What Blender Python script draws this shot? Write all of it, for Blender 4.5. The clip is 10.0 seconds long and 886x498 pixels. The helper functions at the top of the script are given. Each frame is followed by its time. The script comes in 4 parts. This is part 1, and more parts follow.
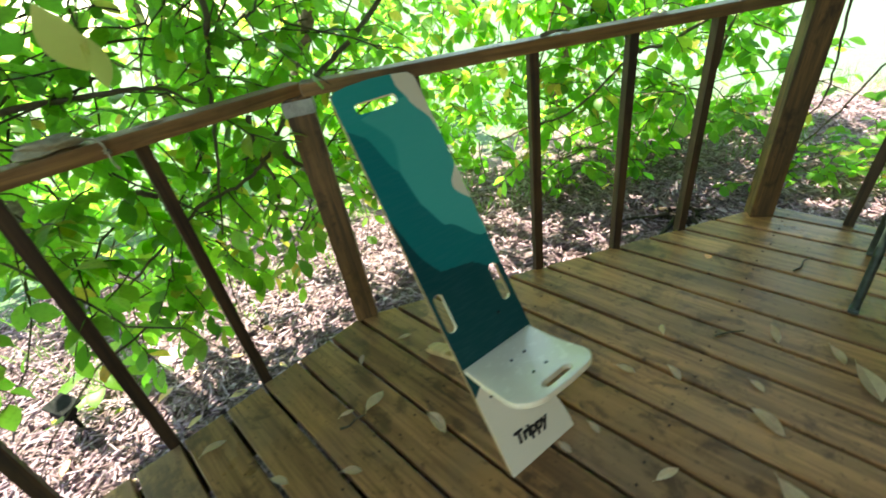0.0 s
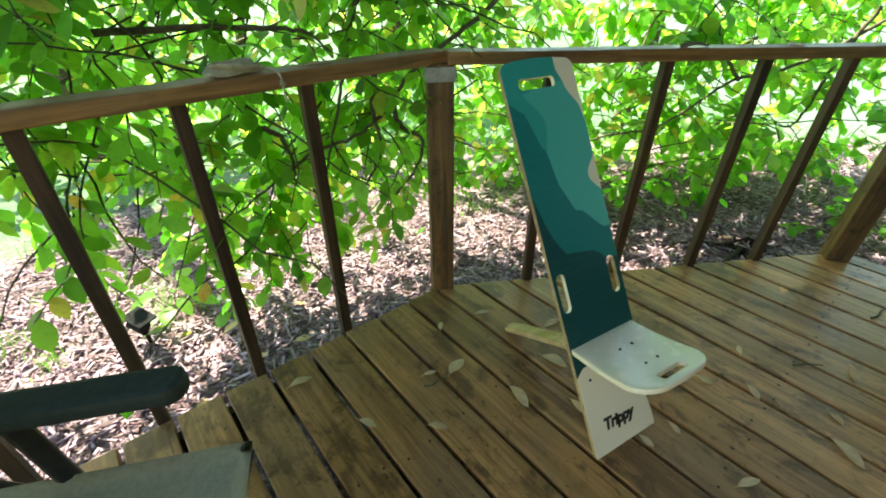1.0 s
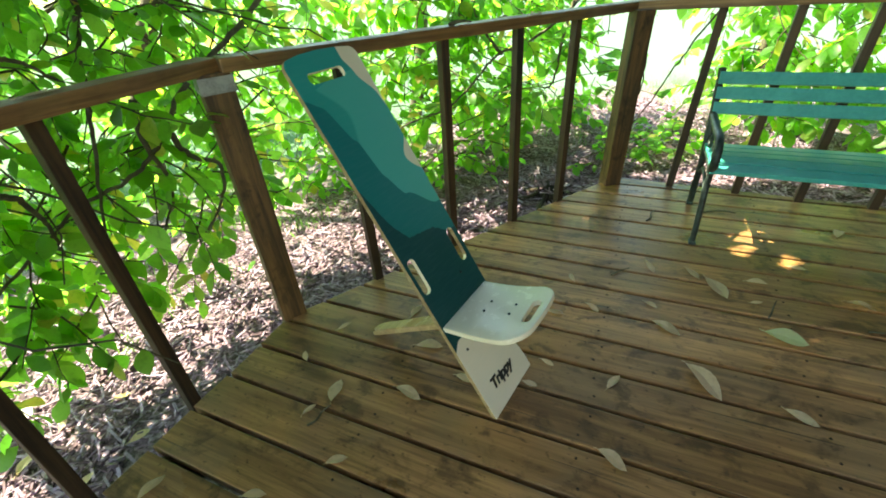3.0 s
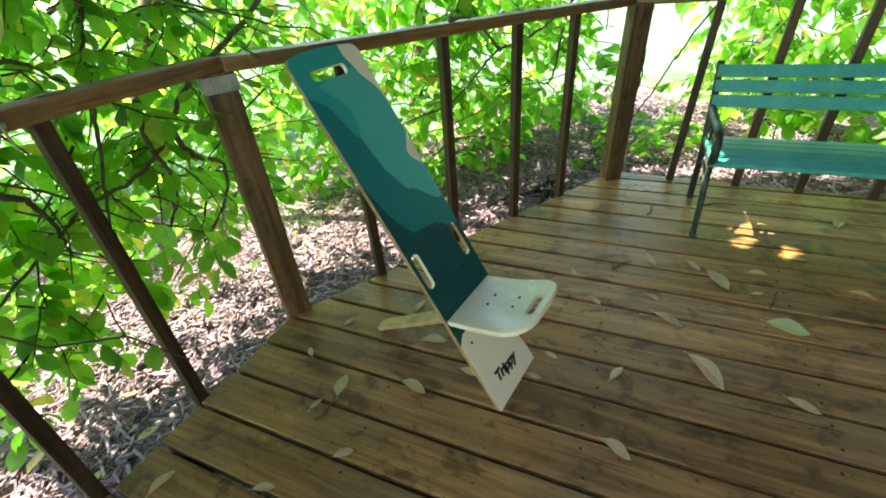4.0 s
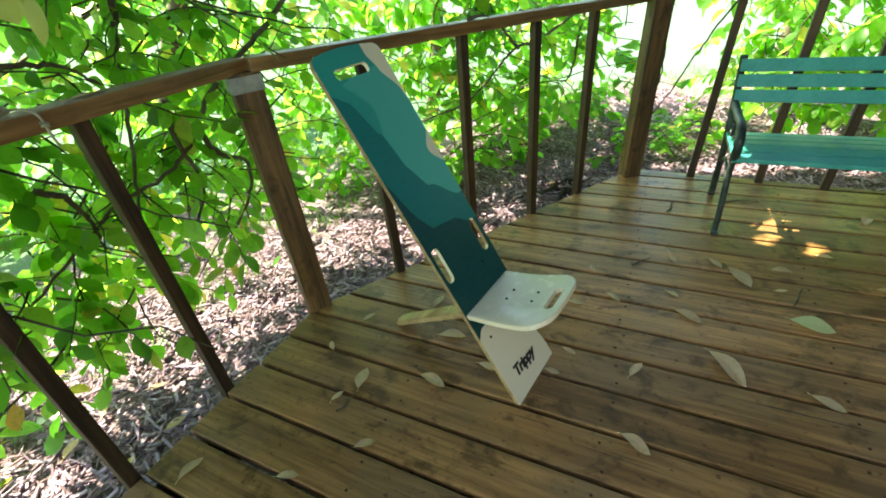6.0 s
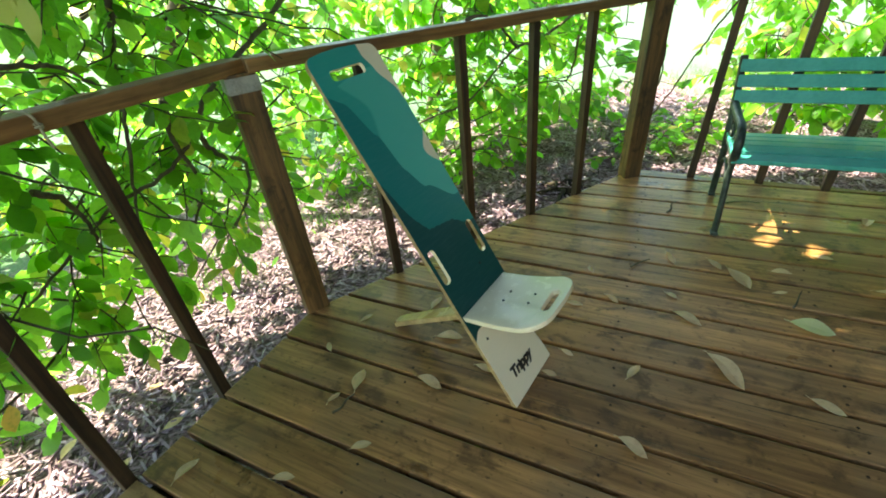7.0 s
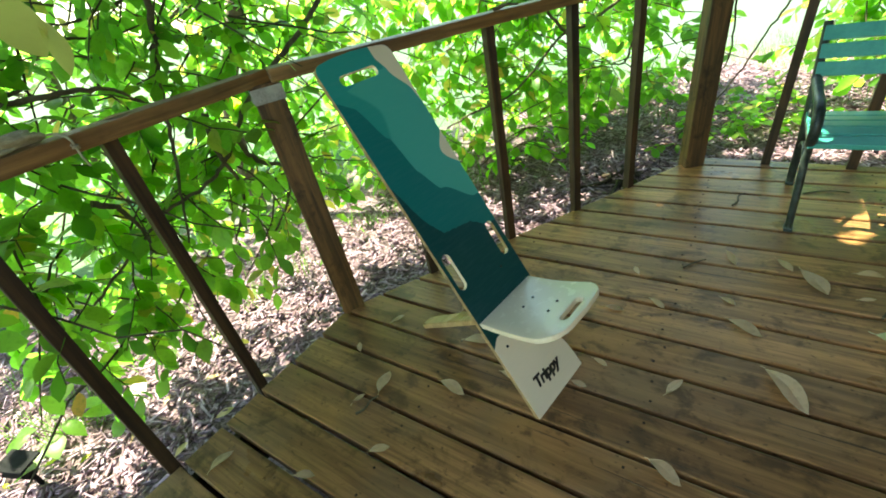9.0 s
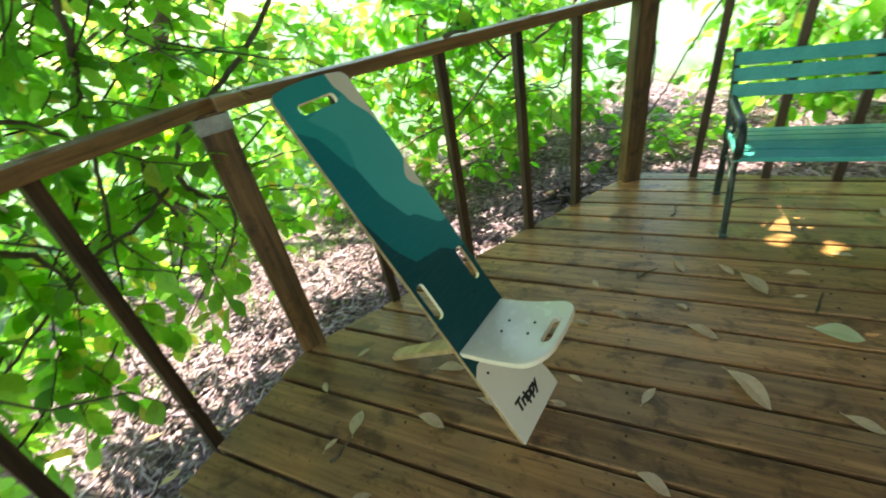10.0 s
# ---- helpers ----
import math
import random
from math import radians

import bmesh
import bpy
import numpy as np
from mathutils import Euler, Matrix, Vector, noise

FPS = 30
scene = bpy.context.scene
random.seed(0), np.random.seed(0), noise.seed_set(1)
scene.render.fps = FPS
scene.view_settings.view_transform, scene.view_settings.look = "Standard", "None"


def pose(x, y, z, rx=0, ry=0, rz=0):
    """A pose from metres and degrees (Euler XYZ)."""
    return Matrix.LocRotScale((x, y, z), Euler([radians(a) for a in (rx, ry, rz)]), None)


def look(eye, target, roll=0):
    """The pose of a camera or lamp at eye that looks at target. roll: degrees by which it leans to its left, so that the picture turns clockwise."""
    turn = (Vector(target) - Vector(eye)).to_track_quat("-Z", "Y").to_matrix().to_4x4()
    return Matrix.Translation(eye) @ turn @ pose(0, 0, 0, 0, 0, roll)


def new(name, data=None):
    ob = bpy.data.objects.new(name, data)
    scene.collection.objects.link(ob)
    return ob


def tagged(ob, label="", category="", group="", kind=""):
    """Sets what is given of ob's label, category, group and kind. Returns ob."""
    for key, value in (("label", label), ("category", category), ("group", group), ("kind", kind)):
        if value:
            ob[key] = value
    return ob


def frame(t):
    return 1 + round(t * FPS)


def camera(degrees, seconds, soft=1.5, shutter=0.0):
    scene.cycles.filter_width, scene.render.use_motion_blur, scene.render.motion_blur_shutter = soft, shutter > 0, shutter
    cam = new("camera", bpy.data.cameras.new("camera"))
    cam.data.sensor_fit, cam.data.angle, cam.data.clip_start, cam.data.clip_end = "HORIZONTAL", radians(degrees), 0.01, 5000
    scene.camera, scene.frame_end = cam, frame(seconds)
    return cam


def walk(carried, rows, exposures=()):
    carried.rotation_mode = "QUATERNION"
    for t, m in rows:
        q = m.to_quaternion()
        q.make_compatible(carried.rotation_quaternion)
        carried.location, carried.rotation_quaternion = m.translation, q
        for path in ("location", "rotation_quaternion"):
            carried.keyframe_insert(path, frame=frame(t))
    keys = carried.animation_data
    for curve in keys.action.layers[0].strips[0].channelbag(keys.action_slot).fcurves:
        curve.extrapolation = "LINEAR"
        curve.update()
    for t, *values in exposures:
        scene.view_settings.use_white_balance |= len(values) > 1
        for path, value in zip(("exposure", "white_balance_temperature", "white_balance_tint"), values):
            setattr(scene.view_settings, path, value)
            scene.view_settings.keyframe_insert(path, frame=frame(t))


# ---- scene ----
cam = camera(91.6, 10.0, soft=1.8, shutter=0.5)
PATH = [
    (0, (0.861, 1.563, 1.187), (1.13, 3.239, 0.13), -10.5),
    (0.5, (0.593, 1.551, 1.182), (0.968, 3.197, 0.109), -9.4),
    (1, (0.507, 1.561, 1.193), (0.744, 3.224, 0.109), -0.7),
    (1.5, (0.51, 1.551, 1.186), (1.058, 3.152, 0.12), -3.5),
    (2, (0.438, 1.572, 1.182), (1.269, 3.04, 0.107), -5.5),
    (2.5, (0.49, 1.595, 1.145), (1.393, 3.011, 0.057), -4.2),
    (3, (0.514, 1.594, 1.141), (1.419, 3.008, 0.054), -4.9),
    (4.5, (0.489, 1.581, 1.14), (1.388, 2.993, 0.045), -5.8),
    (5, (0.485, 1.579, 1.143), (1.378, 2.995, 0.049), -6.1),
    (5.5, (0.474, 1.576, 1.139), (1.33, 3.02, 0.052), -6.8),
    (7, (0.491, 1.571, 1.139), (1.325, 3.027, 0.051), -7.0),
    (7.5, (0.526, 1.573, 1.129), (1.374, 3.023, 0.044), -7.4),
    (8, (0.585, 1.554, 1.125), (1.373, 3.044, 0.048), -9.4),
    (8.5, (0.622, 1.54, 1.125), (1.265, 3.102, 0.056), -11.5),
    (9, (0.645, 1.54, 1.123), (1.196, 3.137, 0.053), -13.2),
    (9.5, (0.633, 1.564, 1.129), (1.244, 3.14, 0.06), -12.3),
    (10, (0.59, 1.618, 1.139), (1.412, 3.114, 0.097), -11.8),
]
walk(cam, [(t, look(eye, target, roll)) for t, eye, target, roll in PATH],
     exposures=((0, 2.47, 8300, -14), (1, 2.43, 8300, -14), (1.5, 2.35, 8300, -14), (2.3, 2.48, 8300, -14), (10, 2.48, 8300, -14)))

# ---- sky, sun and exposure ----
SUN_EL, SUN_AZ = 52.0, 128.0          # degrees; azimuth from +x towards +y
world = bpy.data.worlds.new("sky")
scene.world = world
world.use_nodes = True
wn = world.node_tree.nodes
sky = wn.new("ShaderNodeTexSky")
sky.sky_type = "NISHITA"
sky.sun_disc = False
sky.sun_elevation = radians(SUN_EL)
sky.sun_rotation = radians(90.0 - SUN_AZ)
wn["Background"].inputs["Strength"].default_value = 0.15
world.node_tree.links.new(sky.outputs["Color"], wn["Background"].inputs["Color"])
SUN_DIR = Vector((math.cos(radians(SUN_EL)) * math.cos(radians(SUN_AZ)), math.cos(radians(SUN_EL)) * math.sin(radians(SUN_AZ)), math.sin(radians(SUN_EL))))
sun = new("sun", bpy.data.lights.new("sun", "SUN"))
sun.data.energy = 5.0
sun.data.angle = radians(0.55)
sun.data.color = (1.0, 0.93, 0.82)
sun.matrix_world = look(SUN_DIR * 30, (0, 0, 0))


# ---- materials ----
class Nodes:
    """A small helper to write node materials."""

    def __init__(self, name):
        self.mat = bpy.data.materials.new(name)
        self.mat.use_nodes = True
        self.t = self.mat.node_tree
        self.out = self.t.nodes["Material Output"]
        self.bsdf = self.t.nodes["Principled BSDF"]

    def node(self, kind, **inputs):
        n = self.t.nodes.new(kind)
        for key, value in inputs.items():
            self.put(n.inputs[key.replace("_", " ")], value)
        return n

    def put(self, socket, value):
        if hasattr(value, "is_output"):
            self.t.links.new(value, socket)
        else:
            socket.default_value = value

    def coords(self, scale=(1, 1, 1), turn=(0, 0, 0)):
        c = self.t.nodes.new("ShaderNodeTexCoord")
        m = self.node("ShaderNodeMapping", Vector=c.outputs["Object"], Scale=scale, Rotation=turn)
        return m.outputs["Vector"]

    def rnd(self):
        return self.t.nodes.new("ShaderNodeObjectInfo").outputs["Random"]

    def island(self):
        return self.t.nodes.new("ShaderNodeNewGeometry").outputs["Random Per Island"]

    def noise(self, vec, scale, detail=4.0, rough=0.55, w=None, distortion=0.0):
        n = self.t.nodes.new("ShaderNodeTexNoise")
        if w is not None:
            n.noise_dimensions = "4D"
            self.put(n.inputs["W"], w)
        self.put(n.inputs["Vector"], vec)
        n.inputs["Scale"].default_value = scale
        n.inputs["Detail"].default_value = detail
        n.inputs["Roughness"].default_value = rough
        n.inputs["Distortion"].default_value = distortion
        return n.outputs["Fac"]

    def math(self, op, a, b=0.0, c=0.0):
        n = self.t.nodes.new("ShaderNodeMath")
        n.operation = op
        for k, v in enumerate((a, b, c)):
            self.put(n.inputs[k], v)
        return n.outputs[0]

    def ramp(self, fac, lo, hi, a=0.0, b=1.0, smooth=True):
        n = self.t.nodes.new("ShaderNodeMapRange")
        n.interpolation_type = "SMOOTHSTEP" if smooth else "LINEAR"
        for k, v in (("Value", fac), ("From Min", lo), ("From Max", hi), ("To Min", a), ("To Max", b)):
            self.put(n.inputs[k], v)
        return n.outputs[0]

    def mix(self, fac, a, b, blend="MIX"):
        n = self.t.nodes.new("ShaderNodeMix")
        n.data_type = "RGBA"
        n.blend_type = blend
        self.put(n.inputs[0], fac)
        self.put(n.inputs[6], (*a, 1) if isinstance(a, tuple) else a)
        self.put(n.inputs[7], (*b, 1) if isinstance(b, tuple) else b)
        return n.outputs[2]

    def bump(self, height, strength=0.3, distance=0.002):
        n = self.node("ShaderNodeBump", Height=height, Strength=strength, Distance=distance)
        self.put(self.bsdf.inputs["Normal"], n.outputs["Normal"])

    def set(self, **inputs):
        for key, value in inputs.items():
            self.put(self.bsdf.inputs[key.replace("_", " ")], (*value, 1) if isinstance(value, tuple) and len(value) == 3 else value)
        return self


def wood(name, pale, dark, stain, rough=(0.45, 0.75), axis=(1.2, 22, 22), wear=0.5, grain=0.5, smudge=0.3, gloss=0.5):
    """Weathered timber, its grain along the piece's own x axis."""
    m = Nodes(name)
    r = m.rnd()
    w = m.math("MULTIPLY", r, 37.0)
    v = m.coords(axis)
    g = m.noise(v, 1.6, 8.0, 0.62, w, 0.7)
    fine = m.noise(m.coords((axis[0] * 4, axis[1] * 5, axis[2] * 5)), 2.0, 5.0, 0.6, w)
    patch = m.noise(m.coords((1, 1.6, 1)), 3.3, 5.0, 0.6, w)
    base = m.mix(m.ramp(g, 0.32, 0.7), dark, pale)
    base = m.mix(m.ramp(fine, 0.5, 0.75, 0.0, grain), base, dark)
    base = m.mix(m.ramp(patch, 0.47, 0.72, 0.0, wear), base, stain)
    blot = m.noise(m.coords((1, 1.4, 1.4)), 11.0, 6.0, 0.65, w, 0.4)
    base = m.mix(m.ramp(blot, 0.50, 0.66, 0.0, smudge), base, tuple(0.35 * c for c in dark))
    scuff = m.noise(m.coords((5, 26, 26)), 2.2, 7.0, 0.7, w, 1.2)
    base = m.mix(m.ramp(scuff, 0.56, 0.70, 0.0, smudge), base, tuple(0.45 * c for c in dark))
    knot = m.t.nodes.new("ShaderNodeTexVoronoi")
    warp = m.t.nodes.new("ShaderNodeVectorMath")
    warp.operation = "MULTIPLY_ADD"
    tex = m.t.nodes.new("ShaderNodeTexNoise")
    tex.inputs["Scale"].default_value = 9.0
    m.put(tex.inputs["Vector"], m.coords())
    m.put(warp.inputs[0], tex.outputs["Color"])
    warp.inputs[1].default_value = (0.25, 0.5, 0.5)
    m.put(warp.inputs[2], m.coords((2.3, 5.5, 5.5)))
    m.put(knot.inputs["Vector"], warp.outputs["Vector"])
    knot.inputs["Scale"].default_value = 1.0
    base = m.mix(m.ramp(knot.outputs["Distance"], 0.02, 0.075, min(smudge * 1.5, 0.9), 0.0), base, tuple(0.4 * c for c in dark))
    tone = m.ramp(r, 0.0, 1.0, 0.66, 1.22, False)
    vm = m.node("ShaderNodeCombineColor", Red=tone, Green=tone, Blue=m.math("MULTIPLY", tone, 0.97))
    base = m.mix(1.0, base, vm.outputs[0], "MULTIPLY")
    m.set(Base_Color=base, Roughness=m.ramp(patch, 0.3, 0.7, rough[0], rough[1]), Specular_IOR_Level=gloss)
    m.bump(m.math("ADD", m.math("MULTIPLY", g, 0.7), m.math("MULTIPLY", fine, 0.5)), 0.45, 0.003)
    return m.mat


def deck_material():
    """Worn, once-stained deck boards: fine grain, grey weathering, warm patches, cracks, knots and dark spots."""
    m = Nodes("deck_timber")
    r = m.rnd()
    w = m.math("MULTIPLY", r, 53.0)
    g = m.noise(m.coords((1.0, 17, 17)), 1.6, 8.0, 0.62, w, 0.6)
    fine = m.noise(m.coords((2.6, 70, 70)), 1.3, 6.0, 0.68, w, 0.3)
    patch = m.noise(m.coords((1, 1.3, 1)), 2.3, 6.0, 0.62, w)
    warm = m.noise(m.coords((0.8, 1.1, 1)), 1.5, 4.0, 0.55, m.math("ADD", w, 7.0))
    base = m.mix(m.ramp(g, 0.34, 0.66), (0.24, 0.12, 0.056), (0.55, 0.282, 0.122))
    base = m.mix(m.ramp(fine, 0.42, 0.66, 0.0, 0.5), base, (0.12, 0.062, 0.031))
    base = m.mix(m.ramp(patch, 0.44, 0.66, 0.0, 0.6), base, (0.26, 0.16, 0.095))
    base = m.mix(m.ramp(warm, 0.5, 0.68, 0.0, 0.5), base, (0.54, 0.255, 0.082))
    stain = m.noise(m.coords((1, 1.5, 1.5)), 7.5, 6.0, 0.66, w, 0.5)
    base = m.mix(m.ramp(stain, 0.5, 0.64, 0.0, 0.68), base, (0.075, 0.042, 0.024))
    speck = m.noise(m.coords((1, 1.6, 1.6)), 42.0, 3.0, 0.6, w)
    base = m.mix(m.ramp(speck, 0.6, 0.7, 0.0, 0.7), base, (0.06, 0.034, 0.02))
    crack = m.noise(m.coords((0.9, 46, 46)), 1.7, 4.0, 0.55, w, 0.4)
    split = m.ramp(crack, 0.635, 0.675, 0.0, 1.0)
    base = m.mix(m.math("MULTIPLY", split, 0.75), base, (0.035, 0.02, 0.012))
    knot = m.t.nodes.new("ShaderNodeTexVoronoi")
    knot.voronoi_dimensions = "4D"
    m.put(knot.inputs["Vector"], m.coords((1.5, 4.2, 4.2)))
    m.put(knot.inputs["W"], w)
    knot.inputs["Scale"].default_value = 1.0
    ring = m.math("ADD", knot.outputs["Distance"], m.math("MULTIPLY", m.math("SUBTRACT", stain, 0.5), 0.10))
    base = m.mix(m.ramp(ring, 0.05, 0.17, 0.85, 0.0), base, (0.07, 0.036, 0.018))
    tone = m.ramp(r, 0.0, 1.0, 0.70, 1.2, False)
    vm = m.node("ShaderNodeCombineColor", Red=tone, Green=tone, Blue=m.math("MULTIPLY", tone, 0.97))
    base = m.mix(1.0, base, vm.outputs[0], "MULTIPLY")
    m.set(Base_Color=base, Roughness=m.ramp(patch, 0.3, 0.7, 0.26, 0.5), Specular_IOR_Level=0.3)
    m.bump(m.math("SUBTRACT", m.math("ADD", m.math("MULTIPLY", g, 0.6), m.math("MULTIPLY", fine, 0.4)), m.math("MULTIPLY", split, 0.9)), 0.4, 0.003)
    return m.mat


def speckled(name, c1, c2, scale, rough, bump=0.2, distance=0.001, metal=0.0, small=9.0):
    """A plain painted, metal or plastic surface with worn patches and fine grain."""
    m = Nodes(name)
    v = m.coords()
    a = m.noise(v, scale, 5.0, 0.6)
    b = m.noise(v, scale * small, 4.0, 0.6)
    m.set(Base_Color=m.mix(m.ramp(m.math("ADD", m.math("MULTIPLY", a, 0.65), m.math("MULTIPLY", b, 0.35)), 0.36, 0.64), c1, c2), Metallic=metal,
          Roughness=m.ramp(b, 0.3, 0.7, max(rough - 0.1, 0.05), min(rough + 0.1, 1.0)))
    m.bump(b, bump, distance)
    return m.mat


def leafy(name, tones, glow, rough=0.38, tscale=1.0):
    """Leaf tissue: reflects, and lets a part of the light through; each leaf has its own tone."""
    m = Nodes(name)
    r = m.island()
    n = m.t.nodes.new("ShaderNodeValToRGB")
    n.color_ramp.elements[0].color = (*tones[0], 1)
    n.color_ramp.elements[1].color = (*tones[-1], 1)
    for k, c in enumerate(tones[1:-1], 1):
        n.color_ramp.elements.new(k / (len(tones) - 1)).color = (*c, 1)
    m.put(n.inputs["Fac"], r)
    spots = m.noise(m.coords(), 60.0, 3.0)
    col = m.mix(m.ramp(spots, 0.45, 0.75, 0.0, 0.35), n.outputs["Color"], tones[0])
    m.set(Base_Color=col, Roughness=rough)
    m.bump(m.noise(m.coords(), 140.0, 2.0), 0.25, 0.001)
    tr = m.node("ShaderNodeBsdfTranslucent", Color=m.mix(1.0, col, glow, "MULTIPLY"))
    add = m.t.nodes.new("ShaderNodeMixShader")
    add.inputs[0].default_value = 0.7 * tscale
    m.put(add.inputs[1], m.bsdf.outputs[0])
    m.put(add.inputs[2], tr.outputs[0])
    m.put(m.out.inputs["Surface"], add.outputs[0])
    return m.mat


DECK = deck_material()
RAIL = wood("rail_timber", (0.46, 0.25, 0.10), (0.15, 0.073, 0.03), (0.36, 0.215, 0.105), (0.35, 0.6))
POST = wood("post_timber", (0.21, 0.11, 0.043), (0.04, 0.021, 0.010), (0.12, 0.068, 0.031), (0.5, 0.75), smudge=0.7)
BALUSTER = wood("baluster_timber", (0.10, 0.050, 0.023), (0.018, 0.010, 0.006), (0.048, 0.026, 0.014), (0.5, 0.75))
JOIST = wood("joist_timber", (0.10, 0.075, 0.045), (0.04, 0.03, 0.02), (0.06, 0.05, 0.035), (0.7, 0.9))
ZINC = speckled("galvanised_steel", (0.22, 0.235, 0.24), (0.40, 0.42, 0.43), 14, 0.55, 0.15, 0.001, 0.6)
NAIL = speckled("rusty_steel", (0.03, 0.02, 0.015), (0.08, 0.045, 0.025), 40, 0.7, metal=0.4)
WHITE = speckled("cream_lacquer", (0.90, 0.76, 0.58), (0.92, 0.79, 0.62), 4, 0.2, 0.0)
PLYEDGE = wood("plywood_edge", (0.52, 0.36, 0.2), (0.33, 0.2, 0.1), (0.42, 0.3, 0.18), (0.5, 0.7))
# lacquered plank tail; its tan has the deck's brown reflection toned in
TAIL = wood("deck_tinted_ply", (0.50, 0.30, 0.15), (0.30, 0.17, 0.08), (0.42, 0.27, 0.14), (0.25, 0.4), (1.2, 22, 22), 0.5, 0.2, 0.1)
SIDING = wood("screen_wall_siding", (0.24, 0.18, 0.13), (0.14, 0.10, 0.07), (0.2, 0.15, 0.11))
INK = speckled("black_ink", (0.012, 0.011, 0.012), (0.03, 0.028, 0.028), 60, 0.45)
SCREW = speckled("dark_screw", (0.03, 0.03, 0.03), (0.08, 0.08, 0.08), 80, 0.4, metal=0.8)
BENCHPAINT = speckled("teal_bench_paint", (0.05, 0.33, 0.30), (0.085, 0.43, 0.39), 7, 0.42, 0.25, 0.001)
IRON = speckled("dark_cast_iron", (0.012, 0.02, 0.02), (0.05, 0.07, 0.068), 25, 0.45, 0.3, 0.001, 0.2)
PAD = speckled("dark_green_padding", (0.012, 0.022, 0.018), (0.024, 0.036, 0.03), 60, 0.75, 0.35, 0.001)
FABRIC = speckled("grey_green_canvas", (0.40, 0.395, 0.30), (0.50, 0.49, 0.385), 90, 0.9, 0.35, 0.0008, small=6)
TUBE = speckled("black_tube", (0.012, 0.012, 0.013), (0.03, 0.03, 0.03), 30, 0.42)
PLASTIC = speckled("black_plastic", (0.006, 0.006, 0.007), (0.014, 0.015, 0.016), 30, 0.7)
SOLAR = speckled("solar_cell", (0.005, 0.006, 0.010), (0.012, 0.014, 0.02), 30, 0.75)
for dull in (PLASTIC, SOLAR):
    dull.node_tree.nodes["Principled BSDF"].inputs["Specular IOR Level"].default_value = 0.08
ROPE = speckled("weathered_rope", (0.30, 0.27, 0.19), (0.46, 0.42, 0.31), 50, 0.9, 0.6, 0.002)
BARK = speckled("bark", (0.06, 0.047, 0.03), (0.15, 0.125, 0.085), 22, 0.9, 0.8, 0.004)
HOLLOW = speckled("rotted_wood", (0.012, 0.008, 0.006), (0.04, 0.025, 0.018), 22, 0.95, 0.8, 0.004)
TWIG = speckled("twig_bark", (0.035, 0.03, 0.016), (0.085, 0.07, 0.04), 30, 0.85, 0.4, 0.001)
LEAF = leafy("green_leaf", ((0.037, 0.114, 0.021), (0.064, 0.189, 0.031), (0.094, 0.253, 0.042), (0.139, 0.31, 0.061), (0.064, 0.173, 0.035), (0.075, 0.207, 0.035), (0.109, 0.264, 0.052), (0.109, 0.264, 0.052), (0.151, 0.287, 0.052), (0.075, 0.196, 0.035), (0.09, 0.218, 0.035), (0.3, 0.25, 0.09)), (3.45, 3.0, 2.0))
DRY = leafy("dry_leaf", ((0.52, 0.35, 0.20), (0.86, 0.67, 0.45), (0.70, 0.50, 0.30), (0.92, 0.76, 0.55)), (1.0, 0.9, 0.6), 0.7, 0.1)
# dull, barely translucent leaf for the added canopy, so little green light passes
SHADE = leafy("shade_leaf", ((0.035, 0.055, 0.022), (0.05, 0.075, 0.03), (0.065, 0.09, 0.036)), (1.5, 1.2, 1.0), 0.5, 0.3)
FRESH = leafy("fallen_green_leaf", ((0.80, 0.80, 0.50), (0.84, 0.84, 0.54)), (1.0, 1.0, 0.6), 0.6, 0.1)
YELLOW = leafy("yellow_leaf", ((0.45, 0.46, 0.04), (0.5, 0.55, 0.06)), (1.0, 1.0, 0.4), 0.5, 0.5)
FADED = leafy("faded_leaf", ((0.40, 0.40, 0.16), (0.48, 0.46, 0.20)), (1.5, 1.5, 0.9), 0.5, 0.8)
GRASS = leafy("grass_blade", ((0.07, 0.17, 0.035), (0.11, 0.25, 0.05), (0.16, 0.30, 0.08)), (1.4, 1.4, 0.8), 0.5, 0.7)


def chip_material():
    m = Nodes("mulch_chip")
    r = m.island()
    n = m.t.nodes.new("ShaderNodeValToRGB")
    el = n.color_ramp.elements
    el[0].color, el[1].color = (0.06, 0.036, 0.05, 1), (0.45, 0.34, 0.48, 1)
    el.new(0.32).color = (0.21, 0.122, 0.175, 1)
    el.new(0.65).color = (0.36, 0.245, 0.36, 1)
    m.put(n.inputs["Fac"], r)
    g = m.noise(m.coords(), 70.0, 4.0)
    m.set(Base_Color=m.mix(m.ramp(g, 0.4, 0.75, 0.0, 0.5), n.outputs["Color"], (0.06, 0.04, 0.032)), Roughness=0.85)
    m.bump(g, 0.5, 0.002)
    return m.mat


